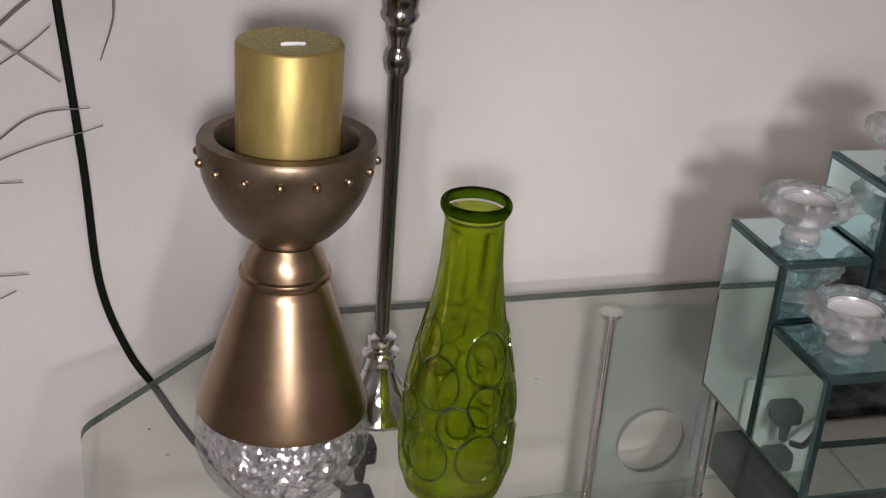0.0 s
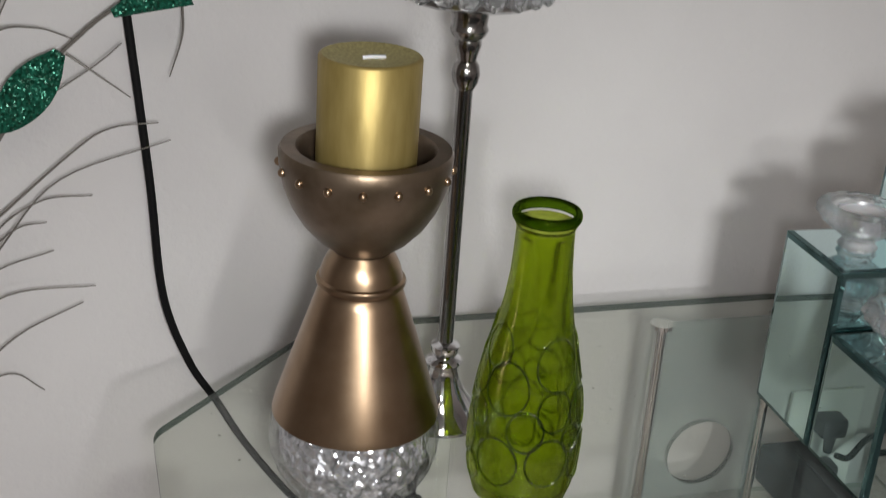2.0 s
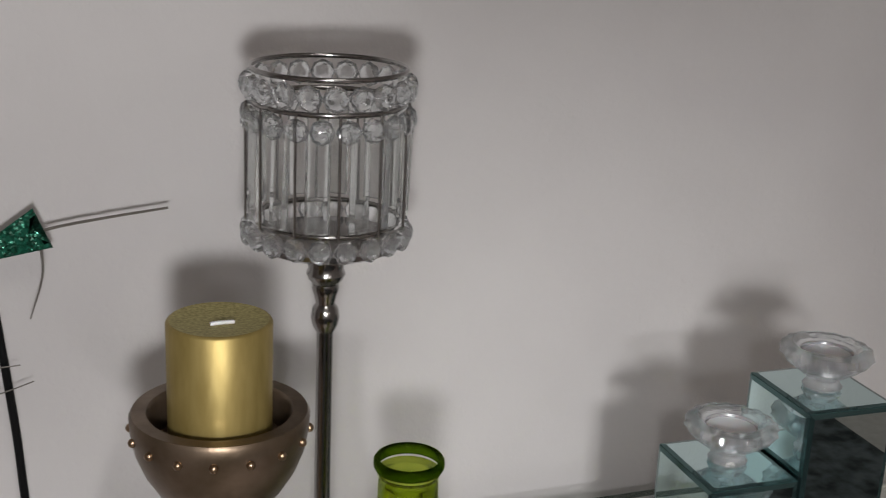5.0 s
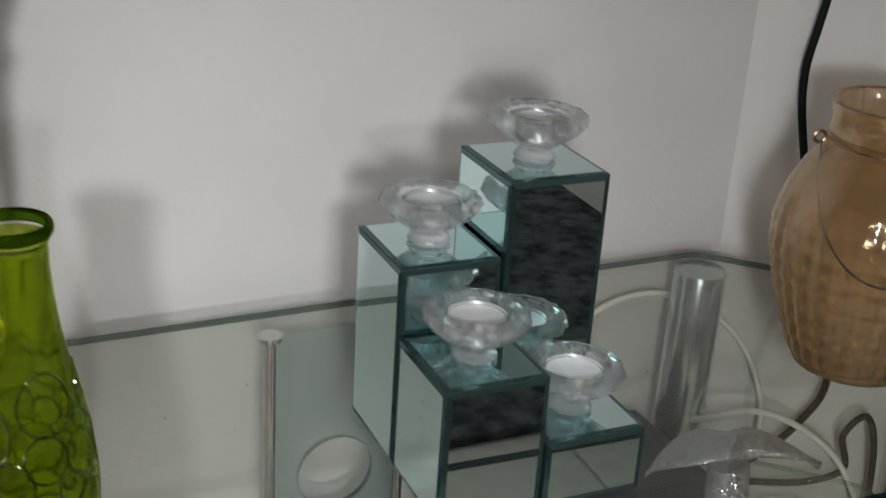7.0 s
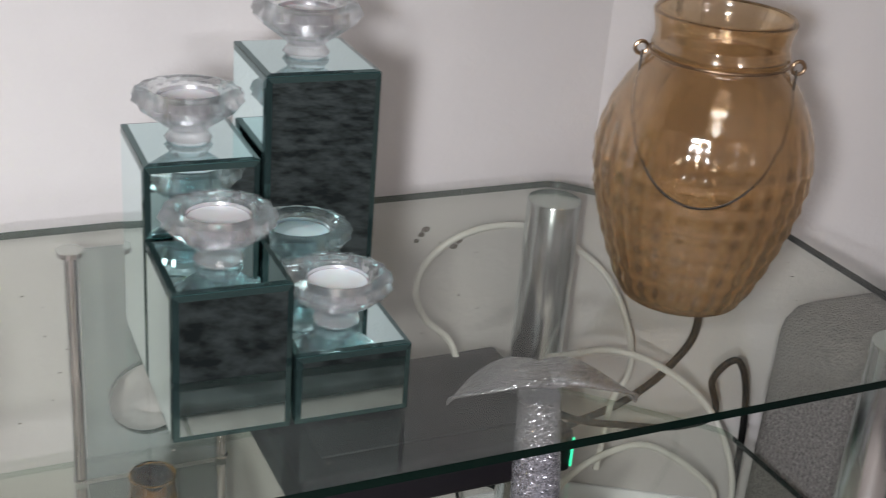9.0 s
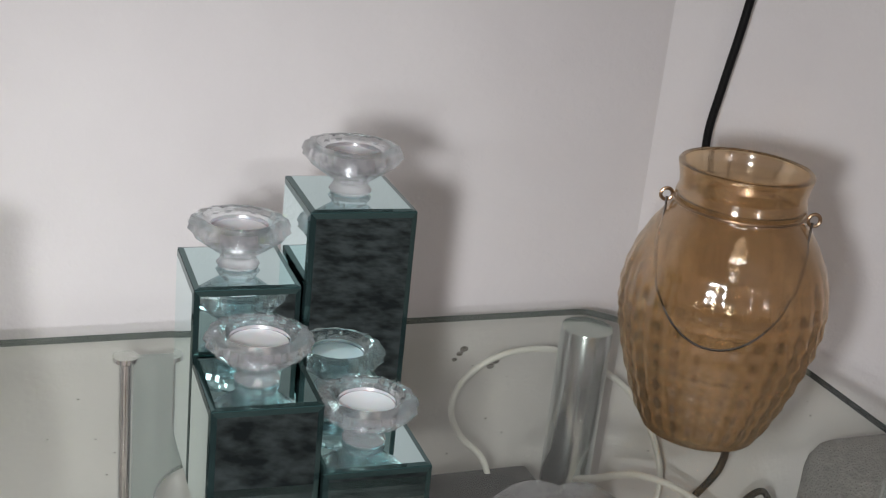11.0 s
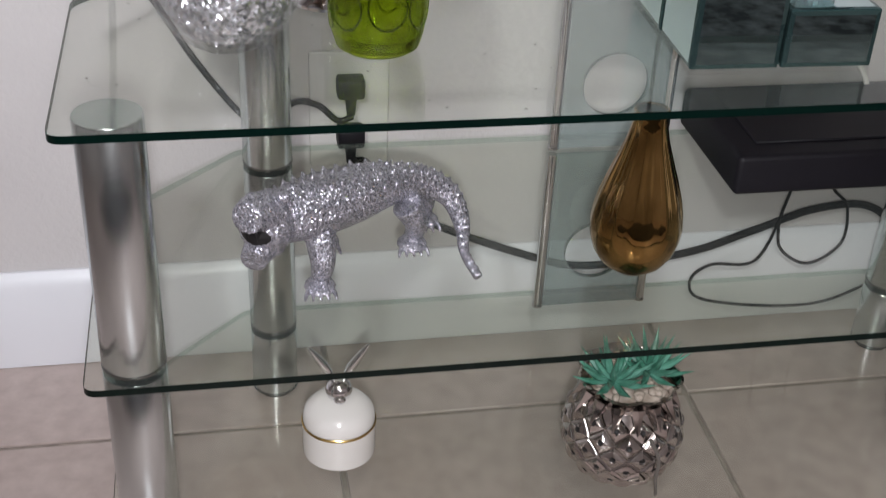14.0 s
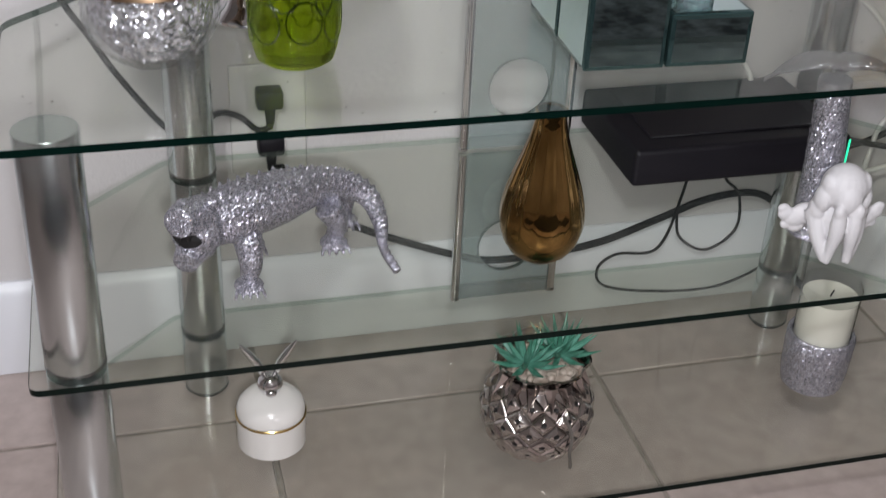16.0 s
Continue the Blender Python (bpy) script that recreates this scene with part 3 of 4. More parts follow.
# Bronze candle holder on a crackled glass ball, with a gold pillar candle.
stick = thing("pillar_candle_holder", pose(0.1335, 0.660, Z) @ Matrix.Diagonal((0.975, 0.975, 1.015, 1)), "bronze candle holder, studded bowl and cone on a crackled glass ball", "candle holder")
def cracked_ball(bm, radius, flat, top, rows, seg, jitter, seed):
    """A ball of small uneven facets, flattened at its foot."""
    rng, rings = random.Random(seed), []
    for i in range(rows + 1):
        t = 0.42 + (top - 0.42) * i / rows
        ring = []
        for k in range(seg):
            a = 2 * math.pi * (k + 0.5 * (i % 2) + rng.uniform(-0.3, 0.3)) / seg
            r = radius * math.sin(t) + rng.uniform(-jitter, jitter)
            ring.append(bm.verts.new((r * math.cos(a), r * math.sin(a), max(flat * (1 - math.cos(t)) - 0.0045 + rng.uniform(-jitter, jitter), 0) if i else 0)))
        rings.append(ring)
    for i, (a, b) in enumerate(zip(rings, rings[1:])):
        for k in range(seg):
            j = (k + 1) % seg
            if i % 2:
                bm.faces.new((a[k], b[j], b[k]))
                bm.faces.new((a[k], a[j], b[j]))
            else:
                bm.faces.new((a[k], a[j], b[k]))
                bm.faces.new((a[j], b[j], b[k]))
    bm.faces.new(rings[0][::-1])
    bm.faces.new(rings[-1])
    return bm


part("globe", cracked_ball(bmesh.new(), 0.056, 0.052, 2.02, 22, 64, 0.0009, 1), CRACKLE, stick, "crackled clear glass ball", angle=1)
# Added core of silver facets, in place of the crackled glass's own glints.
part("silver_core", cracked_ball(bmesh.new(), 0.049, 0.046, 2.05, 16, 48, 0.0016, 2), SPARKLE, stick, "added silver core standing in for the ball's glints", angle=1, m=pose(0, 0, 0.005))
cone = [(0.0535, 0.066), (0.0545, 0.0655), (0.0535, 0.070), (0.0450, 0.096), (0.0360, 0.122), (0.0285, 0.144), (0.0266, 0.149), (0.0250, 0.1505), (0.0252, 0.1520), (0.0282, 0.1530), (0.0286, 0.1545), (0.0280, 0.1562), (0.0262, 0.1572), (0.0256, 0.160), (0.0245, 0.164), (0.0222, 0.169), (0.0198, 0.172), (0.0186, 0.174)]
part("cone", lathe(bmesh.new(), cone + [(0.010, 0.174), (0.010, 0.07), (0.0525, 0.066)], 64, closed=True), BRONZE, stick, "satin bronze cone with a grooved neck")
dish = [(0, 0.1745), (0.0186, 0.1745), (0.0212, 0.177), (0.0290, 0.1825), (0.0380, 0.192), (0.0450, 0.203), (0.0500, 0.215), (0.0525, 0.228), (0.0530, 0.236), (0.0515, 0.2385), (0.0430, 0.2385), (0.0415, 0.237), (0.0405, 0.230), (0.0390, 0.226), (0.0385, 0.219), (0, 0.218)]
dish_part = part("bowl", lathe(bmesh.new(), dish, 64), BRONZE_DARK, stick, "dark bronze bowl with a flat rim")
for i in range(16):
    a = 2 * math.pi * (i + 0.42) / 16
    bm = ball(bmesh.new(), (0, 0, 0), 0.0027, u=12, v=8)
    part("stud", bm, BRONZE, dish_part, m=pose(0.0526 * math.cos(a), 0.0526 * math.sin(a), 0.2265))
pillar_candle = thing("pillar_candle", pose(0.1335, 0.660, Z + 0.2220), "metallic gold pillar candle standing in the bronze bowl", "candle")
part("wax", lathe(bmesh.new(), [(0, 0), (0.0290, 0), (0.0299, 0.001), (0.0301, 0.0735), (0.0292, 0.0748), (0.0280, 0.0752)], 64), WAX, pillar_candle, "brushed metallic gold wax")
part("top", lathe(bmesh.new(), [(0.0280, 0.0752), (0.02, 0.0742), (0.008, 0.0738), (0, 0.0736)], 48), WAX_TOP, pillar_candle, "dull gold top")
part("wick", pipe(bmesh.new(), [(-0.006, -0.006, 0.0748), (0, -0.006, 0.0752), (0.0075, -0.005, 0.0748)], 0.0012, 6), TEALIGHT, pillar_candle, "pale waxed wick lying flat")

# Tall crystal votive on a nickel stem.
votive = thing("crystal_votive_stand", pose(0.2165, 0.748, Z), "tall dark nickel candle stand with a crystal-hung votive cup", "candle holder")
part("base", lathe(bmesh.new(), [(0, 0), (0.033, 0), (0.034, 0.003), (0.031, 0.007), (0.024, 0.013), (0.017, 0.022), (0.0125, 0.032), (0.011, 0.040), (0.012, 0.043), (0.0135, 0.046), (0.012, 0.049), (0.0085, 0.051), (0.0105, 0.055), (0.0105, 0.059), (0.006, 0.062), (0, 0.062)], 40), CHROME, votive, "polished bell-shaped base")
part("stem", lathe(bmesh.new(), [(0, 0.062), (0.0055, 0.062), (0.0055, 0.250), (0, 0.250)], 20), NICKEL, votive)
part("finial", lathe(bmesh.new(), [(r, 0.250 + (z - 0.244) * 1.143) for r, z in [(0, 0.244), (0.0062, 0.244), (0.0085, 0.248), (0.0095, 0.253), (0.0085, 0.258), (0.0062, 0.261), (0.0075, 0.266), (0.009, 0.270), (0.0085, 0.273), (0.0115, 0.276), (0.0128, 0.279), (0.0115, 0.282), (0.0125, 0.288), (0.0142, 0.293), (0, 0.293)]], 32), NICKEL, votive, "turned dark nickel collar")
CUP0, CUP1, CR = 0.306, 0.424, 0.0475
part("tray", lathe(bmesh.new(), [(0, CUP0), (0.012, CUP0), (CR - 0.006, CUP0 + 0.003), (CR, CUP0 + 0.006), (CR, CUP0 + 0.009), (CR - 0.005, CUP0 + 0.008), (0, CUP0 + 0.005)], 48), NICKEL, votive, "dark nickel tray")
for z, r in ((CUP0 + 0.0215, CR - 0.002), (CUP1 - 0.021, CR), (CUP1, CR + 0.001)):
    part("hoop", lathe(bmesh.new(), [(r + 0.0013 * math.cos(t), z + 0.0017 * math.sin(t)) for t in [2 * math.pi * k / 10 for k in range(10)]], 64, closed=True), NICKEL, votive, "dark nickel hoop")


def faceted_bead(name, r):
    bm = bmesh.new()
    lathe(bm, [(0, -0.62 * r), (0.35 * r, -0.60 * r), (0.75 * r, -0.42 * r), (r, -0.08 * r), (r, 0.08 * r), (0.75 * r, 0.42 * r), (0.35 * r, 0.60 * r), (0, 0.62 * r)], 8)
    return bm


bead_mesh = prism_mesh = wire_mesh = None
BEADS, DROPS = 20, 12
for z, size in ((CUP0 + 0.0135, 0.95), (CUP1 - 0.0305, 0.95), (CUP1 - 0.0108, 1.0)):
    for i in range(BEADS):
        a = 2 * math.pi * (i + 0.5 * (z > 0.4)) / BEADS
        at = pose((CR + 0.003) * math.cos(a), (CR + 0.003) * math.sin(a), z) @ pose(0, 0, 0, 0, 0, math.degrees(a)) @ pose(0, 0, 0, 7 * math.sin(5 * i + 40 * z), 90 + 9 * math.sin(3 * i), 0) @ Matrix.Scale(size, 4)
        if bead_mesh is None:
            b = part("crystal_bead", faceted_bead("bead", 0.0083), BEAD, votive, "round faceted crystal", angle=5, m=at)
            bead_mesh = b.data
        else:
            b = new("crystal_bead", bead_mesh)
            b.parent, b.matrix_basis = votive, at
for i in range(DROPS):
    a = 2 * math.pi * (i + 0.3) / DROPS
    at = pose((CR + 0.0015) * math.cos(a), (CR + 0.0015) * math.sin(a), CUP0 + 0.025) @ pose(0, 0, 0, 0, 2 * math.sin(7 * i), math.degrees(a) + 14 * math.sin(2.3 * i))
    if prism_mesh is None:
        bm = bmesh.new()
        outline = [(-0.0026, -0.0048), (0.0, -0.0078), (0.0026, -0.0048), (0.0026, 0.0048), (0.0, 0.0078), (-0.0026, 0.0048)]
        prism(bm, outline, 0.0, 0.062, side=0)
        b = part("crystal_prism", bm, PRISM, votive, "long flat crystal prism", angle=5, m=at)
        prism_mesh = b.data
    else:
        b = new("crystal_prism", prism_mesh)
        b.parent, b.matrix_basis = votive, at
    a += math.pi / DROPS
    at = pose((CR + 0.004) * math.cos(a), (CR + 0.004) * math.sin(a), CUP0 + 0.022) @ Matrix.Diagonal((0.9, 0.9, 0.72, 1))
    if wire_mesh is None:
        b = part("wire", lathe(bmesh.new(), [(0, 0), (0.0011, 0), (0.0011, 0.104), (0, 0.104)], 8), NICKEL, votive, m=at)
        wire_mesh = b.data
    else:
        b = new("wire", wire_mesh)
        b.parent, b.matrix_basis = votive, at

# Amber glass lantern vase with a wire handle.
lantern = thing("amber_glass_vase", pose(0.876, 0.688, Z), "amber dimpled glass lantern vase with a thin wire handle", "vase")
out = [(r * 0.81, z * 0.97) for r, z in [(0, 0.003), (0.030, 0.003), (0.046, 0.0), (0.056, 0.003), (0.064, 0.016), (0.074, 0.036), (0.084, 0.060), (0.0920, 0.086), (0.0960, 0.110), (0.0945, 0.130), (0.0880, 0.150), (0.0770, 0.168), (0.0660, 0.181), (0.0590, 0.188), (0.0575, 0.192), (0.0600, 0.196), (0.0590, 0.199), (0.0575, 0.203), (0.0590, 0.212), (0.0610, 0.218), (0.0615, 0.221), (0.0600, 0.2225), (0.0580, 0.221)]]

def dimples(a, z):
    fade = max(0.0, min(1.0, (0.158 - z) / 0.05)) * max(0.0, min(1.0, z / 0.012))
    k = 14 * a
    return 1 + 0.024 * fade * math.sin(k + 190 * z) * math.sin(k - 190 * z)


bm = bmesh.new()
hollow = dense([(max(r - 0.0036, 0), z + (0.004 if z < 0.004 else 0)) for r, z in out[:22][::-1]], 5)
lathe(bm, dense(out, 6) + [(r, z, -0.5) for r, z in hollow], 196, wobble=dimples)
part("body", bm, AMBER_GLASS, lantern, "clear amber glass with honeycomb dimples", angle=60)
part("neck_wire", lathe(bmesh.new(), [(0.0485 + 0.0011 * math.cos(t), 0.1857 + 0.0011 * math.sin(t)) for t in [2 * math.pi * k / 8 for k in range(8)]], 48, closed=True), BRONZE, lantern, "thin brass wire")
part("handle", pipe(bmesh.new(), [(0.053 * math.cos(t), -0.008 - 0.076 * math.sin(t) ** 0.8, 0.184 - 0.082 * math.sin(t) ** 0.7) for t in [math.pi * k / 12 for k in range(13)]], 0.0009, 8, 4), NICKEL, lantern, "hanging thin wire handle", m=pose(0, 0, 0, 0, 0, -36))
for s in (-1, 1):
    part("eyelet", lathe(bmesh.new(), [(0.0045 + 0.0014 * math.cos(t), 0.0014 * math.sin(t)) for t in [2 * math.pi * k / 8 for k in range(8)]], 20, closed=True), BRONZE, lantern, m=pose(0, 0, 0, 0, 0, -36) @ pose(0.054 * s, -0.004, 0.185, 90, 0, 20))

# ---- things on the middle shelf ----
M = MID + 0.0004


def spike(bm, base, tip, radius, seg=6):
    """A small cone from base to tip."""
    d = Vector(tip) - Vector(base)
    m = Matrix.Translation((Vector(base) + Vector(tip)) / 2) @ d.to_track_quat("Z", "Y").to_matrix().to_4x4()
    bmesh.ops.create_cone(bm, segments=seg, radius1=radius, radius2=radius * 0.15, depth=d.length, matrix=m)


def along(pts, t):
    line = curve_points(pts, 8)
    f = t * (len(line) - 1)
    i = min(int(f), len(line) - 2)
    return line[i].lerp(line[i + 1], f - i), (line[i + 1] - line[i]).normalized()


# Silver glitter crocodile, arched, with its tail hanging round.
bm = bmesh.new()
spine = [(-0.078, -0.030, 0.068), (-0.056, -0.020, 0.074), (-0.022, 0.000, 0.073), (0.028, 0.027, 0.072), (0.062, 0.043, 0.064), (0.088, 0.040, 0.050), (0.097, 0.018, 0.032), (0.096, -0.008, 0.017), (0.106, -0.030, 0.004)]
girth = lambda t: (0.020 + 0.008 * math.sin(min(t / 0.42, 1) * math.pi)) * (1 if t < 0.3 else max(0.22, 1 - 0.95 * (t - 0.3) / 0.7))
pipe(bm, spine, 1.0, 16, 8, taper=girth)
ball(bm, (-0.081, -0.036, 0.074), 0.028, (0.9, 0.95, 0.95), 16, 10)
pipe(bm, [(-0.078, -0.040, 0.088), (-0.091, -0.053, 0.094), (-0.098, -0.065, 0.096)], 0.0195, 12, 4, taper=lambda t: 1 - 0.28 * t)
pipe(bm, [(-0.077, -0.038, 0.061), (-0.089, -0.049, 0.055), (-0.094, -0.061, 0.052)], 0.0165, 12, 4, taper=lambda t: 1 - 0.3 * t)
for s in (-1, 1):
    ball(bm, (-0.080 + 0.013 * s, -0.052, 0.107), 0.0062, u=10, v=6)
rng = random.Random(3)
for k in range(6):
    q = Vector((-0.084 - 0.002 * k, -0.052 - 0.002 * k, 0.082 - 0.002 * (k % 2)))
    spike(bm, q + Vector((0.009 * (k % 2) - 0.005, 0, 0)), q + Vector((0.009 * (k % 2) - 0.005, -0.003, -0.008)), 0.002)
for row, off in ((0, 0.0), (-1, 0.55), (1, -0.55), (-2, 1.1), (2, -1.1)):
    for i in range(30):
        t = 0.06 + 0.90 * i / 29
        q, d = along(spine, t)
        side = d.cross(Vector((0, 0, 1))).normalized()
        up = side.cross(d).normalized()
        n = (up * math.cos(off) + side * math.sin(off)).normalized()
        r = girth(t)
        size = (0.0034 if abs(row) < 2 else 0.0026) * (0.5 + 0.5 * min(r / 0.025, 1))
        spike(bm, q + n * (r - 0.001), q + n * (r + size * 1.3), size, 5)
for hip, knee, paw in (((-0.036, -0.024, 0.054), (-0.034, -0.034, 0.030), (-0.037, -0.028, 0.008)), ((-0.028, 0.026, 0.054), (-0.026, 0.040, 0.030), (-0.028, 0.046, 0.008)), ((0.046, 0.022, 0.052), (0.056, 0.026, 0.030), (0.053, 0.036, 0.008)), ((0.062, 0.066, 0.050), (0.070, 0.074, 0.030), (0.070, 0.078, 0.008))):
    pipe(bm, [hip, knee, paw], 0.0145, 12, 5, taper=lambda t: 1 - 0.45 * t)
    ball(bm, (paw[0], paw[1] - 0.006, 0.006), 0.0145, (1, 1.1, 0.42), 12, 8)
    for k in range(-2, 3):
        pipe(bm, [(paw[0] + 0.004 * k, paw[1] - 0.008, 0.006), (paw[0] + 0.0062 * k, paw[1] - 0.019, 0.006), (paw[0] + 0.007 * k, paw[1] - 0.024, 0.0018)], 0.0032, 6, 3, taper=lambda t: 1 - 0.6 * t)
ob = part("crocodile_figurine", bm, GLITTER, m=pose(0.234, 0.672, M) @ Matrix.Scale(0.95, 4), angle=30)
fuse(ob, 0.0012)
ob.data.materials.append(HOLE_SHADE)
# The dark of the open jaws is painted on as a black patch.
for face in ob.data.polygons:
    face.material_index = int((Matrix.Diagonal((1, 1, 1.9)) @ (face.center - Vector((-0.094, -0.060, 0.074)))).length < 0.0155)
tagged(ob, "silver glitter crocodile figurine with open jaws and knobbed scales", "figurine")

# Gold mirror-glass bulb vase.
gold = thing("gold_vase", pose(0.473, 0.656, M) @ Matrix.Diagonal((1.03, 1.03, 0.90, 1)), "gold mirrored glass teardrop vase with soft vertical ribs", "vase")
shape = [(0, 0.001), (0.013, 0.001), (0.0155, 0.0), (0.0200, 0.003), (0.0280, 0.011), (0.0345, 0.023), (0.0380, 0.037), (0.0388, 0.050), (0.0372, 0.065), (0.0335, 0.083), (0.0280, 0.103), (0.0222, 0.122), (0.0172, 0.140), (0.0146, 0.154), (0.0136, 0.163), (0.0140, 0.168), (0.0135, 0.1695), (0.0122, 0.168), (0.0120, 0.150), (0, 0.148)]
part("body", lathe(bmesh.new(), shape, 72, wobble=lambda a, z: 1 + 0.02 * math.cos(16 * a) * max(0, min(1, (z - 0.03) / 0.05)) * (z < 0.15)), MERCURY_GOLD, gold, "ribbed gold mirror glass")
part("rim", lathe(bmesh.new(), [(0.0134 + 0.0012 * math.cos(t), 0.1692 + 0.0012 * math.sin(t)) for t in [2 * math.pi * k / 8 for k in range(8)]], 40, closed=True), MERCURY_GOLD, gold)

# Flat black set-top box.
settop = thing("settop_box", HOME @ pose(0.2095, 0.128, M), "flat matt black set-top box with a green light strip", "electronics")
part("body", box(bmesh.new(), -0.126, 0.124, -0.085, 0.076, 0.002, 0.045, 0.006, 3), BLACK_PLASTIC, settop, "matt black plastic case")
part("lid", box(bmesh.new(), -0.10, 0.10, -0.06, 0.060, 0.0452, 0.0475, 0.001, 1), BLACK_PLASTIC, settop, "raised black top panel")
part("light_strip", box(bmesh.new(), 0.1205, 0.1222, -0.0865, -0.0849, 0.010, 0.039), LED, settop, "thin green light")
for x in (-0.10, 0.10):
    for y in (-0.06, 0.06):
        part("foot", lathe(bmesh.new(), [(0, 0), (0.008, 0), (0.008, 0.0022), (0, 0.0022)], 16), BLACK_PLASTIC, settop, m=pose(x, y, 0))

# Silver glitter whale tail on its stalk.
bm = bmesh.new()
pipe(bm, [(0.007, 0, 0), (0.006, 0, 0.05), (0.002, 0.0, 0.11), (-0.002, 0.0, 0.165)], 0.0205, 24, 8, taper=lambda t: 1.05 - 0.28 * t)
for s in (-1, 1):
    rows, n = [], 14
    for i in range(n + 1):
        t = i / n
        x = s * 0.071 * t
        chord = 0.018 * (1 - t) ** 0.7 + 0.0008 + 0.010 * math.sin(math.pi * t)
        z = 0.192 - 0.030 * t ** 1.6 - 0.012 * (1 - t) ** 3
        y = -0.006 * t
        thick = 0.0075 * (1 - t) + 0.0012
        rows.append([bm.verts.new((x, y + chord * math.cos(a) * 1.3, z + thick * math.sin(a) + 0.006 * math.cos(a) * -1)) for a in [2 * math.pi * k / 12 for k in range(12)]])
    for a, b in zip(rows, rows[1:]):
        for k in range(12):
            bm.faces.new((a[k], a[(k + 1) % 12], b[(k + 1) % 12], b[k]))
    bm.faces.new(rows[-1])
bmesh.ops.create_cone(bm, cap_ends=True, segments=24, radius1=0.026, radius2=0.021, depth=0.012, matrix=pose(0.007, 0, 0.0062))
ob = part("whale_tail_figurine", bm, GLITTER, m=pose(0.752, 0.660, M, 0, 0, -14), angle=40)
fuse(ob, 0.0014)
tagged(ob, "silver glitter whale tail sculpture rising from a round foot", "figurine")

# White plaster winged figurine, kept plain, propped on its elbows.
bm = bmesh.new()
for s in (-1, 1):
    pipe(bm, [(0.008 * s, -0.021, 0.060), (0.008 * s, -0.022, 0.035), (0.0105 * s, -0.018, 0.004)], 0.0072, 12, 5, taper=lambda t: 0.75 + 0.4 * math.sin(math.pi * min(t + 0.1, 0.85)) - 0.3 * t)
    pipe(bm, [(0.0105 * s, -0.017, 0.005), (0.018 * s, -0.008, 0.026), (0.021 * s, 0.004, 0.050)], 0.0092, 12, 5, taper=lambda t: 0.55 + 0.6 * t)
    ball(bm, (0.0095 * s, -0.023, 0.0605), 0.0062, (0.9, 0.9, 1.3), 12, 8)
    for x, z, r in ((0.026, 0.040, 0.0125), (0.035, 0.036, 0.0110), (0.044, 0.040, 0.0080), (0.048, 0.046, 0.0055), (0.033, 0.027, 0.0080), (0.042, 0.029, 0.0062)):
        ball(bm, (x * s, 0.013, z), r, (1.15, 0.6, 0.9), 14, 9)
    for x, y, z, r in ((0.0165, -0.005, 0.080, 0.0095), (0.0195, -0.004, 0.066, 0.0105), (0.0215, 0.000, 0.052, 0.0100)):
        ball(bm, (x * s, y, z), r, (0.8, 1.0, 1.35), 14, 9)
ball(bm, (0, 0.010, 0.046), 0.022, (1.1, 0.8, 0.9), 16, 10)
ball(bm, (0, -0.004, 0.040), 0.0185, (1.0, 0.75, 1.35), 16, 12)
pipe(bm, [(0, 0.010, 0.045), (0, 0.035, 0.022), (0, 0.060, 0.014)], 0.022, 16, 6, taper=lambda t: 1 - 0.45 * t)
ball(bm, (0, -0.002, 0.077), 0.0225, (1, 0.92, 1.0), 20, 14)
ball(bm, (0, -0.0140, 0.0705), 0.0150, (0.95, 0.85, 1.12), 18, 12)
ball(bm, (0, -0.0252, 0.0695), 0.0022, (0.8, 0.9, 1.2), 8, 6)
ob = part("angel_figurine", bm, PLASTER, m=pose(0.753, 0.613, M, 0, 0, -6), angle=50)
fuse(ob, 0.0013)
tagged(ob, "white plaster winged figurine resting on its elbows on glass", "figurine")

# ---- things on the bottom shelf ----
B = LOW + 0.0004

# White lidded pot with a silver rabbit head.
pot = thing("trinket_pot", pose(0.2165, 0.665, B), "white ceramic trinket pot with gold band and silver rabbit-ear lid", "pot")
part("body", lathe(bmesh.new(), [(0, 0), (0.031, 0), (0.0335, 0.002), (0.034, 0.005), (0.034, 0.036), (0, 0.036)], 48), CERAMIC, pot, "glossy white ceramic")
part("band", lathe(bmesh.new(), [(0.0342, 0.0355), (0.0348, 0.0362), (0.0348, 0.0380), (0.0342, 0.0387), (0.033, 0.037)], 48, closed=True), GILT, pot, "gold rim")
lid = part("lid", lathe(bmesh.new(), [(0, 0.0372), (0.0335, 0.0388), (0.0335, 0.044), (0.031, 0.0505), (0.0255, 0.056), (0.017, 0.060), (0.009, 0.0615), (0, 0.062)], 48), CERAMIC, pot, "domed white ceramic lid")
bm = ball(bmesh.new(), (0, 0, 0.071), 0.0125, (1, 0.95, 0.95), 20, 12)
ball(bm, (0, -0.010, 0.067), 0.006, (1, 0.9, 0.8), 12, 8)
part("knob", bm, CHROME, lid, "silver rabbit head")
for s in (-1, 1):
    part("ear", pipe(bmesh.new(), [(0.005 * s, 0.002, 0.080), (0.013 * s, 0.003, 0.096), (0.027 * s, 0.002, 0.118)], 0.0040, 10, 6, taper=lambda t: 0.55 + 0.75 * math.sin(math.pi * min(t * 0.95 + 0.02, 1)) - 0.3 * t), CHROME, lid, "silver ear")

# Silver pineapple planter with pebbles and succulents.
pine = thing("pineapple_planter", pose(0.475, 0.622, B, 0, 0, 10) @ Matrix.Scale(1.08, 4), "silver pineapple planter with pebbles and green succulents", "planter")
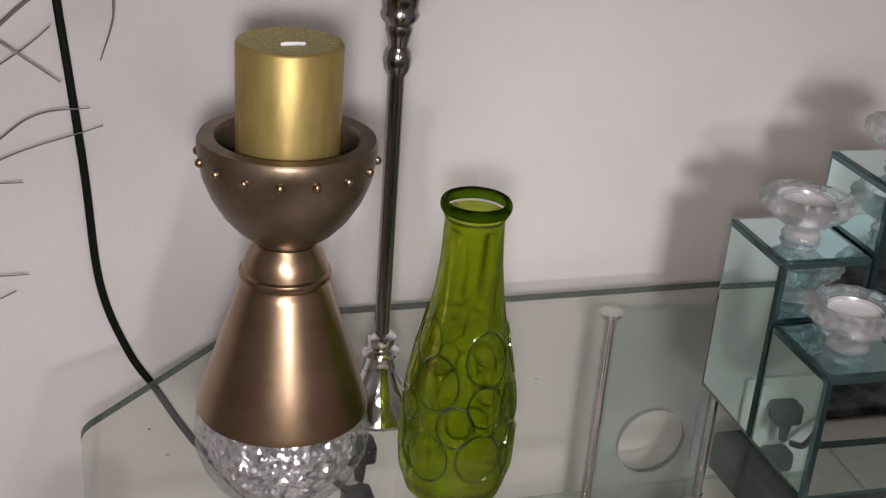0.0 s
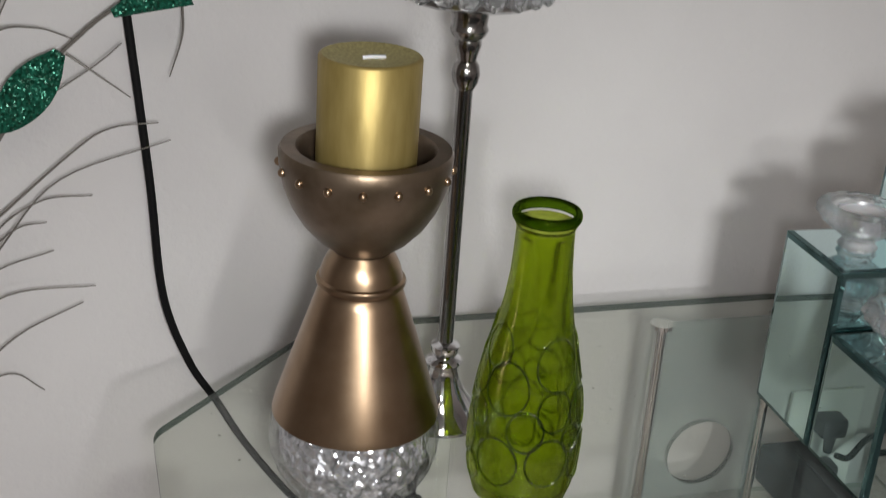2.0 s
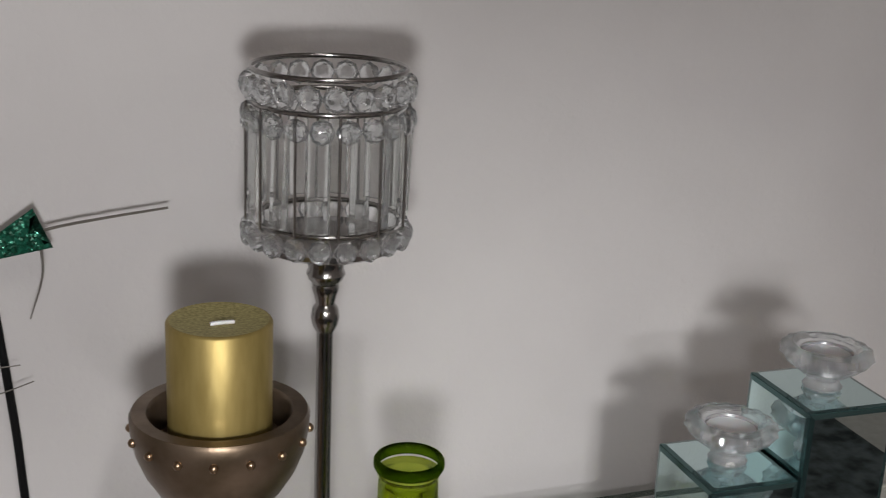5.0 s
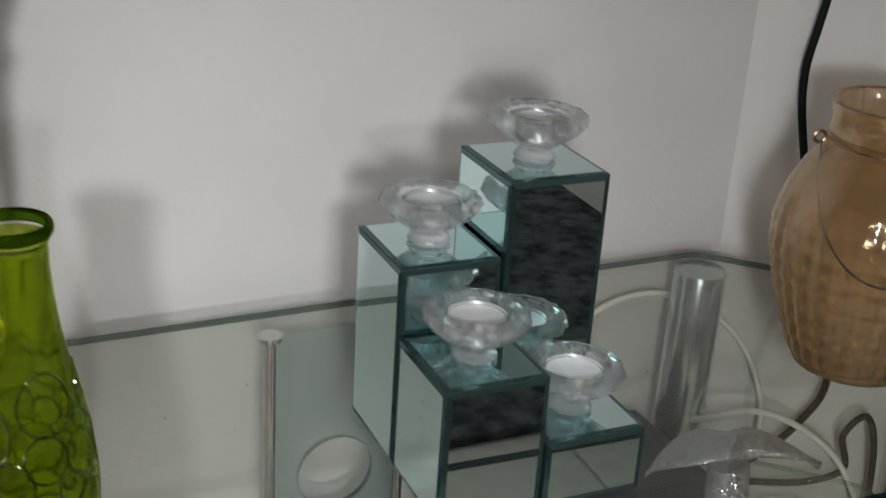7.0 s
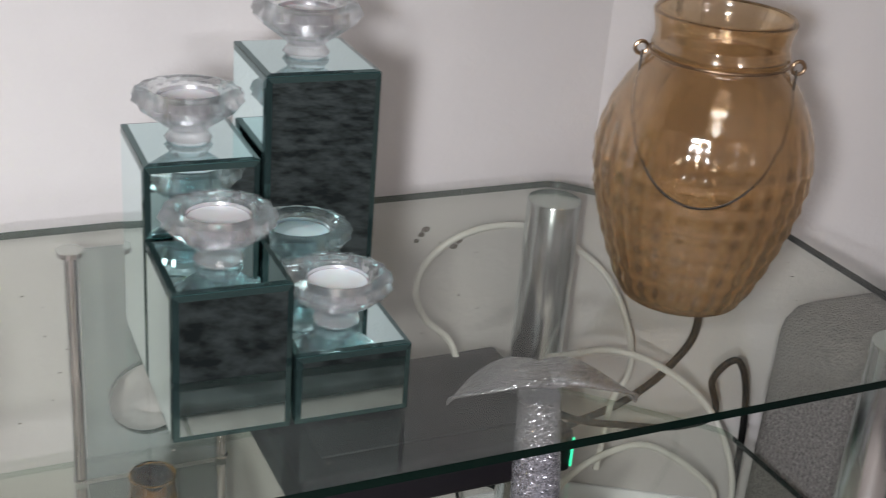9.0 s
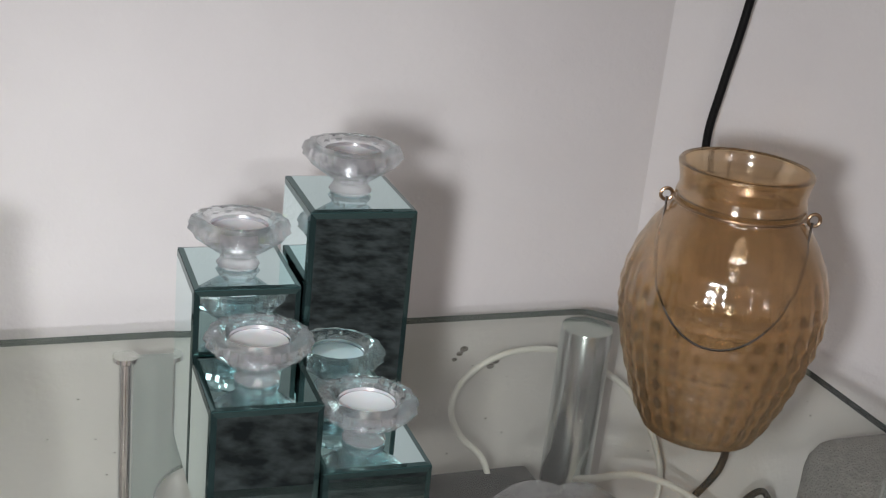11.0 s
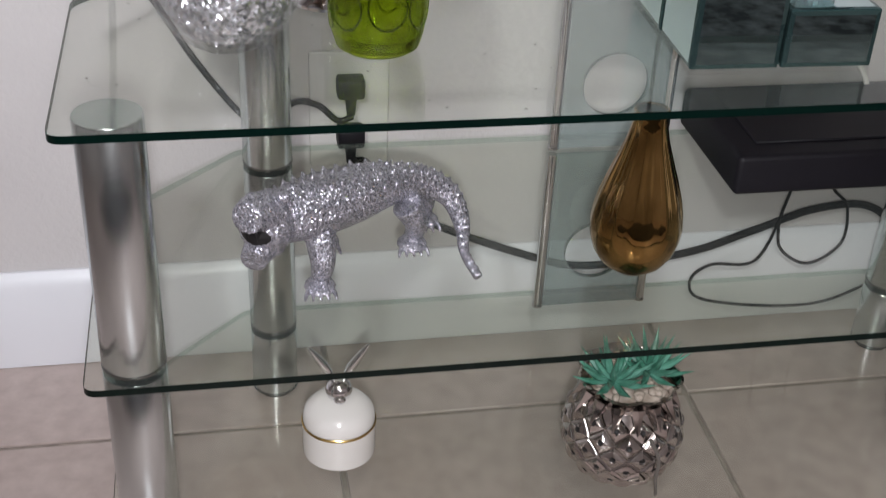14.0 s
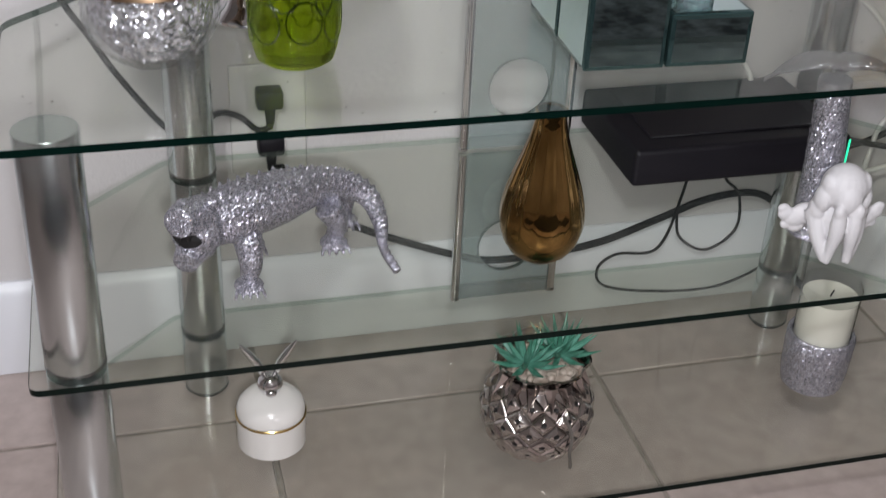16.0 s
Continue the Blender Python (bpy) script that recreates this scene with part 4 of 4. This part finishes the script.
body = [(0, 0), (0.026, 0), (0.034, 0.004), (0.0425, 0.014), (0.0478, 0.027), (0.0495, 0.040), (0.0480, 0.053), (0.0430, 0.065), (0.0365, 0.074), (0.034, 0.078)]


def pine_radius(z):
    for (r0, z0), (r1, z1) in zip(body, body[1:]):
        if z0 <= z <= z1:
            return r0 + (r1 - r0) * (z - z0) / max(z1 - z0, 1e-6)
    return 0.034


part("body", lathe(bmesh.new(), body + [(0.031, 0.078), (0.030, 0.070), (0, 0.070)], 48), PEWTER, pine, "silvered ceramic", angle=30)
stud_mesh = None
for row in range(6):
    z = 0.009 + 0.0115 * row
    r, n = pine_radius(z), 13
    tilt = math.degrees(math.atan2(pine_radius(z + 0.004) - pine_radius(max(z - 0.004, 0.001)), 0.008))
    for i in range(n):
        a = 2 * math.pi * (i + 0.5 * (row % 2)) / n
        at = pose(r * math.cos(a), r * math.sin(a), z) @ pose(0, 0, 0, 0, 0, math.degrees(a)) @ pose(0, 0, 0, 0, 90 + tilt, 0) @ Matrix.Diagonal((0.9, r / 0.046, 1, 1))
        if stud_mesh is None:
            bm = bmesh.new()
            lathe(bm, [(0.0138, -0.0016), (0.0120, 0.0004), (0.0085, 0.0022), (0.0048, 0.0034), (0.0032, 0.0036, 0), (0.0024, 0.0030, 0), (0, 0.0016)], 16, wobble=lambda q, h: 1 / (abs(math.cos(q)) + abs(math.sin(q))))
            # Each hole's shade is painted: its inner faces are black.
            for face in bm.faces:
                face.material_index = int(face.calc_center_median().xy.length < 0.0026)
            o = part("diamond", bm, [PEWTER, HOLE_SHADE], pine, "raised diamond lump with a hole painted dark", angle=28, m=at)
            stud_mesh = o.data
        else:
            o = new("diamond", stud_mesh)
            o.parent, o.matrix_basis = pine, at
crown = lambda a, z: 1 + (0.10 * abs(math.sin(3.5 * a)) if z > 0.09 else 0)
part("collar", lathe(bmesh.new(), [(0.034, 0.076), (0.033, 0.081), (0.036, 0.088), (0.041, 0.096), (0.039, 0.097), (0.034, 0.090), (0.031, 0.082), (0.032, 0.077)], 56, closed=True, wobble=crown), PEWTER, pine, "scalloped silver rim")
for i in range(14):
    a = 2 * math.pi * i / 14
    bm = bmesh.new()
    c, s = math.cos(a), math.sin(a)
    pts = [(0.0345 * c, 0.0345 * s, 0.084), (0.0395 * c, 0.0395 * s, 0.076), (0.0462 * c, 0.0462 * s, 0.066)]
    pipe(bm, pts, 0.0065, 6, 4, taper=lambda t: 1.0 - 0.85 * t)
    part("leaf", bm, PEWTER, pine, "silver pineapple leaf")
part("soil", lathe(bmesh.new(), [(0, 0.089), (0.030, 0.088), (0.033, 0.086), (0.0, 0.080)], 32), PEBBLE, pine, "dark pebble bed")
rng = random.Random(8)
for i in range(46):
    a, r = rng.uniform(0, 6.283), 0.033 * math.sqrt(rng.uniform(0.05, 1))
    o = part("pebble", ball(bmesh.new(), (0, 0, 0), 1, u=8, v=5), PEBBLE, pine, m=pose(r * math.cos(a), r * math.sin(a), 0.0905 + rng.uniform(0, 0.002), 0, 0, rng.uniform(0, 180)) @ Matrix.Diagonal((rng.uniform(0.0035, 0.0055), rng.uniform(0.003, 0.0045), 0.0032, 1)))
for cx, cy, size in ((-0.017, -0.004, 1.0), (0.018, 0.000, 1.0)):
    for ring, (count, lift, reach) in enumerate(((8, 0.20, 0.029), (7, 0.55, 0.029), (5, 0.9, 0.028), (3, 1.25, 0.026))):
        for i in range(count):
            a = 2 * math.pi * (i + 0.5 * (ring % 2)) / count + cx * 50
            d = Vector((math.cos(a) * math.cos(lift), math.sin(a) * math.cos(lift), math.sin(lift)))
            p = Vector((cx, cy, 0.094))
            q = [p, p + d * reach * size * 0.65 + Vector((0, 0, -0.001)), p + d * reach * size * 1.3 + Vector((0, 0, 0.004))]
            part("succulent_leaf", pipe(bmesh.new(), q, 0.0030 * size, 6, 3, taper=lambda t: 0.75 + 0.5 * t if t < 0.5 else max(0.06, 2 * (1 - t))), SUCCULENT, pine, "pointed green leaf")
part("cord", pipe(bmesh.new(), [(0.0, -0.049, 0.064), (0.007, -0.0545, 0.045), (0.006, -0.056, 0.026), (0.011, -0.052, 0.006), (0.012, -0.050, 0.002)], 0.0016, 6, 4), TWIG, pine, "thin brown tie string")

# Candle glass in a silver glitter sleeve.
jar = thing("candle_jar", pose(0.802, 0.662, B) @ Matrix.Scale(0.95, 4), "cream candle in a clear glass with a silver glitter base", "candle")
part("sleeve", lathe(bmesh.new(), [(0, 0), (0.030, 0), (0.034, 0.003), (0.0368, 0.020), (0.0380, 0.050), (0.0380, 0.068), (0.0360, 0.071), (0.0325, 0.070), (0.0320, 0.060), (0, 0.059)], 48), GLITTER, jar, "rough silver glitter cup")
part("wax", lathe(bmesh.new(), [(0, 0.0595), (0.0302, 0.0595), (0.0306, 0.062), (0.0306, 0.119), (0.028, 0.1175), (0, 0.1165)], 40), CANDLE_WAX, jar, "cream wax")
part("glass", lathe(bmesh.new(), [(0.0311, 0.0605), (0.0318, 0.0605), (0.0330, 0.133), (0.0325, 0.134), (0.0320, 0.133)], 48), SHEET, jar, "clear glass rim")
part("wick", pipe(bmesh.new(), [(0, 0, 0.1165), (0.001, 0, 0.121), (0.003, 0, 0.1245)], 0.0009, 6), CABLE, jar)

# ---- wall socket, plugs and cables ----
socket = thing("wall_socket", HOME @ pose(-0.268, WALL_Y - 0.0005, 0.299), "white double wall socket with two plugs in use", "socket")
part("plate", box(bmesh.new(), -0.042, 0.042, -0.006, 0, -0.066, 0.066, 0.003, 2), WHITE_PLASTIC, socket, "white plastic cover plate")
for z in (0.032, -0.024):
    plug = part("plug", box(bmesh.new(), -0.0145, 0.0145, -0.030, -0.0062, z - 0.011, z + 0.011, 0.004, 2), BLACK_PLASTIC, socket, "black moulded plug")
    part("cord_grip", lathe(bmesh.new(), [(0, 0), (0.0065, 0), (0.0045, 0.02), (0, 0.02)], 12), BLACK_PLASTIC, plug, m=pose(0, -0.022, z - 0.010, 180, 0, 0))


def cable(name, pts, radius, mat, label, steps=8):
    return tagged(part(name, pipe(bmesh.new(), pts, radius, 10, steps), mat), label, "cable")


cable("power_cable", [(-0.045, 0.934, 1.9), (-0.035, 0.936, 1.2), (-0.020, 0.938, 0.93), (-0.006, 0.938, 0.85), (0.006, 0.938, 0.74), (0.018, 0.938, 0.62), (0.026, 0.938, 0.52), (0.046, 0.936, 0.457), (0.069, 0.934, 0.417), (0.095, 0.934, 0.37), (0.137, 0.932, 0.311), (0.165, 0.934, 0.29), (0.191, 0.936, 0.318), (0.216, 0.930, 0.318), (0.236, 0.924, 0.303), (0.252, 0.924, 0.307)], 0.0033, CABLE, "black power cable hanging down the wall to the socket")
cable("appliance_cable", [(0.254, 0.926, 0.254), (0.266, 0.929, 0.250), (0.286, 0.930, 0.228), (0.328, 0.932, 0.18), (0.371, 0.934, 0.154), (0.466, 0.934, 0.116), (0.527, 0.936, 0.102), (0.642, 0.938, 0.112), (0.722, 0.940, 0.138), (0.792, 0.942, 0.162), (0.86, 0.944, 0.162), (0.905, 0.944, 0.12), (0.935, 0.935, 0.03), (0.99, 0.89, 0.006)], 0.0046, CABLE, "black cable running along the baseboard behind the stand")
cable("thin_cable", [(0.745, 0.90, 0.30), (0.742, 0.915, 0.192), (0.722, 0.92, 0.110), (0.669, 0.92, 0.106), (0.646, 0.92, 0.087), (0.659, 0.92, 0.060), (0.728, 0.92, 0.045), (0.805, 0.92, 0.043), (0.862, 0.92, 0.064), (0.905, 0.92, 0.1)], 0.0018, CABLE, "thin black lead looping behind the stand")
cable("thin_cable", [(0.742, 0.925, 0.160), (0.752, 0.925, 0.120), (0.790, 0.925, 0.098), (0.826, 0.925, 0.125), (0.822, 0.925, 0.175), (0.795, 0.92, 0.21), (0.79, 0.90, 0.30)], 0.0018, CABLE, "thin black lead in a loop")
cable("white_cable", [(0.81, 0.90, 0.292), (0.804, 0.925, 0.34), (0.782, 0.94, 0.362), (0.771, 0.945, 0.392), (0.784, 0.946, 0.424), (0.822, 0.947, 0.446), (0.88, 0.948, 0.446), (0.942, 0.945, 0.415), (0.976, 0.93, 0.38), (0.998, 0.918, 0.325), (0.998, 0.912, 0.285), (0.975, 0.90, 0.262), (0.955, 0.88, 0.20)], 0.0032, WHITE_CABLE, "white cable coiled in a loop behind the stand")
cable("white_cable", [(0.86, 0.90, 0.33), (0.89, 0.86, 0.352), (0.938, 0.86, 0.351), (0.999, 0.86, 0.323), (1.055, 0.85, 0.275), (1.085, 0.835, 0.211), (1.09, 0.83, 0.144), (1.07, 0.83, 0.02)], 0.0034, WHITE_CABLE, "white cable arching towards the floor")
cable("white_cable", [(0.90, 0.87, 0.18), (0.914, 0.86, 0.215), (0.956, 0.86, 0.234), (1.002, 0.86, 0.232), (1.06, 0.85, 0.192), (1.085, 0.845, 0.148), (1.08, 0.84, 0.02)], 0.0034, WHITE_CABLE, "white cable arching towards the floor")
cable("power_cable", [(1.025, 0.906, 1.7), (1.018, 0.914, 0.95), (1.009, 0.925, 0.80), (1.001, 0.932, 0.72), (0.997, 0.936, 0.665), (1.004, 0.929, 0.60), (1.03, 0.903, 0.46), (1.050, 0.883, 0.359), (1.035, 0.895, 0.30), (0.995, 0.91, 0.255), (0.94, 0.925, 0.225), (0.90, 0.93, 0.20)], 0.0040, CABLE, "black power cable hanging at the corner of the wall")
cable("thin_cable", [(1.10, 0.838, 0.02), (1.096, 0.84, 0.25), (1.08, 0.845, 0.325), (1.055, 0.85, 0.307), (1.065, 0.85, 0.265), (1.03, 0.86, 0.250), (0.97, 0.86, 0.262), (0.912, 0.87, 0.274), (0.87, 0.90, 0.29)], 0.0036, CABLE, "black lead behind the stand")

# ---- grey upholstered seat beside the stand ----
ob = part("ottoman", box(bmesh.new(), 0.0, 0.55, -0.60, 0.0, 0.0, 0.425, 0.035, 4), CLOTH, m=pose(1.062, 0.80, 0.0005, 0, 0, 1.5))
tagged(ob, "grey woven upholstered ottoman beside the stand", "ottoman")
bm = box(bmesh.new(), -0.95, 1.56, -2.6, -0.215, 0.0005, 0.016, 0.004, 1)
ob = part("rug", bm, RUG)
tagged(ob, "dark charcoal pile rug on the tiled floor", "rug")

# ---- glitter twigs by the wall ----
twigs = thing("glitter_twigs", pose(-0.16, 0.90, 0.0), "spray of wiry twigs with dark green glitter leaves by the wall", "twigs")


def sprig(pts, radius=0.0011, mat=None):
    bm = pipe(bmesh.new(), [(x + 0.16, y - 0.90, z) for x, y, z in pts], radius, 6, 6, taper=lambda t: 1 - 0.55 * t)
    return part("twig", bm, mat or TWIG, twigs)


def leaf_blade(base, tip, width, flare=False):
    """A thick glittered leaf from base to tip; flare: it widens to a notched end."""
    base, tip = Vector(base) - Vector((-0.16, 0.90, 0)), Vector(tip) - Vector((-0.16, 0.90, 0))
    d = tip - base
    side = d.cross(Vector((0, 1, 0))).normalized()
    bm, rows, n = bmesh.new(), [], 12
    for i in range(n + 1):
        t = i / n
        w = width * ((0.22 + 0.78 * t) if flare else (0.10 + math.sin(math.pi * min(t, 0.97)) ** 0.7))
        c = base + d * t
        row = []
        for k in range(8):
            a = 2 * math.pi * k / 8
            cut = d * (-0.20 if flare and i == n and k in (2, 6) else 0)
            row.append(bm.verts.new(c + cut + side * w * math.cos(a) + Vector((0, 1, 0)) * (0.0025 * math.sin(a))))
        rows.append(row)
    for a, b in zip(rows, rows[1:]):
        for k in range(8):
            bm.faces.new((a[k], a[(k + 1) % 8], b[(k + 1) % 8], b[k]))
    bm.faces.new(rows[0])
    bm.faces.new(rows[-1])
    part("leaf", bm, GREEN_GLITTER, twigs, "dark green glitter leaf")


Y = 0.915
sprig([(-0.16, Y, 0.0), (-0.15, Y, 0.40), (-0.115, Y, 0.61), (-0.087, Y, 0.673), (-0.065, Y, 0.709), (-0.042, Y, 0.733), (-0.002, Y, 0.766), (0.046, Y, 0.781), (0.088, Y, 0.788), (0.136, Y, 0.794)], 0.0024)
leaf_blade((-0.092, Y - 0.004, 0.672), (-0.044, Y - 0.004, 0.733), 0.0155)
leaf_blade((-0.006, Y - 0.004, 0.762), (0.046, Y - 0.004, 0.784), 0.0165, True)
for pts in (
    [(-0.15, Y, 0.40), (-0.120, Y, 0.70), (-0.095, Y, 0.793), (-0.049, Y, 0.876), (-0.007, Y, 0.906)],
    [(-0.15, Y, 0.42), (-0.110, Y, 0.76), (-0.094, Y, 0.814), (-0.075, Y, 0.88), (-0.061, Y, 0.916)],
    [(-0.14, Y, 0.56), (-0.102, Y, 0.646), (-0.076, Y, 0.682), (-0.020, Y, 0.722), (0.0, Y, 0.739)],
    [(-0.15, Y, 0.50), (-0.105, Y, 0.583), (-0.066, Y, 0.615), (-0.026, Y, 0.619)],
    [(-0.15, Y, 0.50), (-0.107, Y, 0.554), (-0.057, Y, 0.574)],
    [(-0.14, Y, 0.50), (-0.099, Y, 0.701), (-0.080, Y, 0.778), (-0.050, Y, 0.822)],
    [(-0.12, Y, 0.54), (-0.093, Y, 0.582), (-0.049, Y, 0.633), (0.034, Y, 0.663)],
    [(-0.040, Y, 0.731), (-0.02, Y, 0.716), (0.005, Y, 0.697)],
    [(0.044, Y, 0.770), (0.044, Y, 0.745), (0.034, Y, 0.713)],
    [(-0.11, Y, 0.59), (-0.040, Y, 0.654), (-0.011, Y, 0.673), (0.025, Y, 0.677)],
    [(-0.14, Y, 0.45), (-0.09, Y, 0.500), (-0.037, Y, 0.528)],
    [(-0.15, Y, 0.53), (-0.090, Y, 0.589), (-0.061, Y, 0.598)],
    [(-0.15, Y, 0.50), (-0.094, Y, 0.537), (-0.027, Y, 0.542)],
    [(-0.15, Y, 0.44), (-0.099, Y, 0.467), (-0.071, Y, 0.450)],
    [(-0.13, Y, 0.60), (-0.10, Y, 0.72), (-0.065, Y, 0.80)],
    [(-0.13, Y, 0.64), (-0.112, Y, 0.80), (-0.085, Y, 0.90), (-0.05, Y, 0.95)],
    [(-0.12, Y, 0.70), (-0.09, Y, 0.745), (-0.06, Y, 0.75), (-0.035, Y, 0.742)],
):
    sprig(pts)
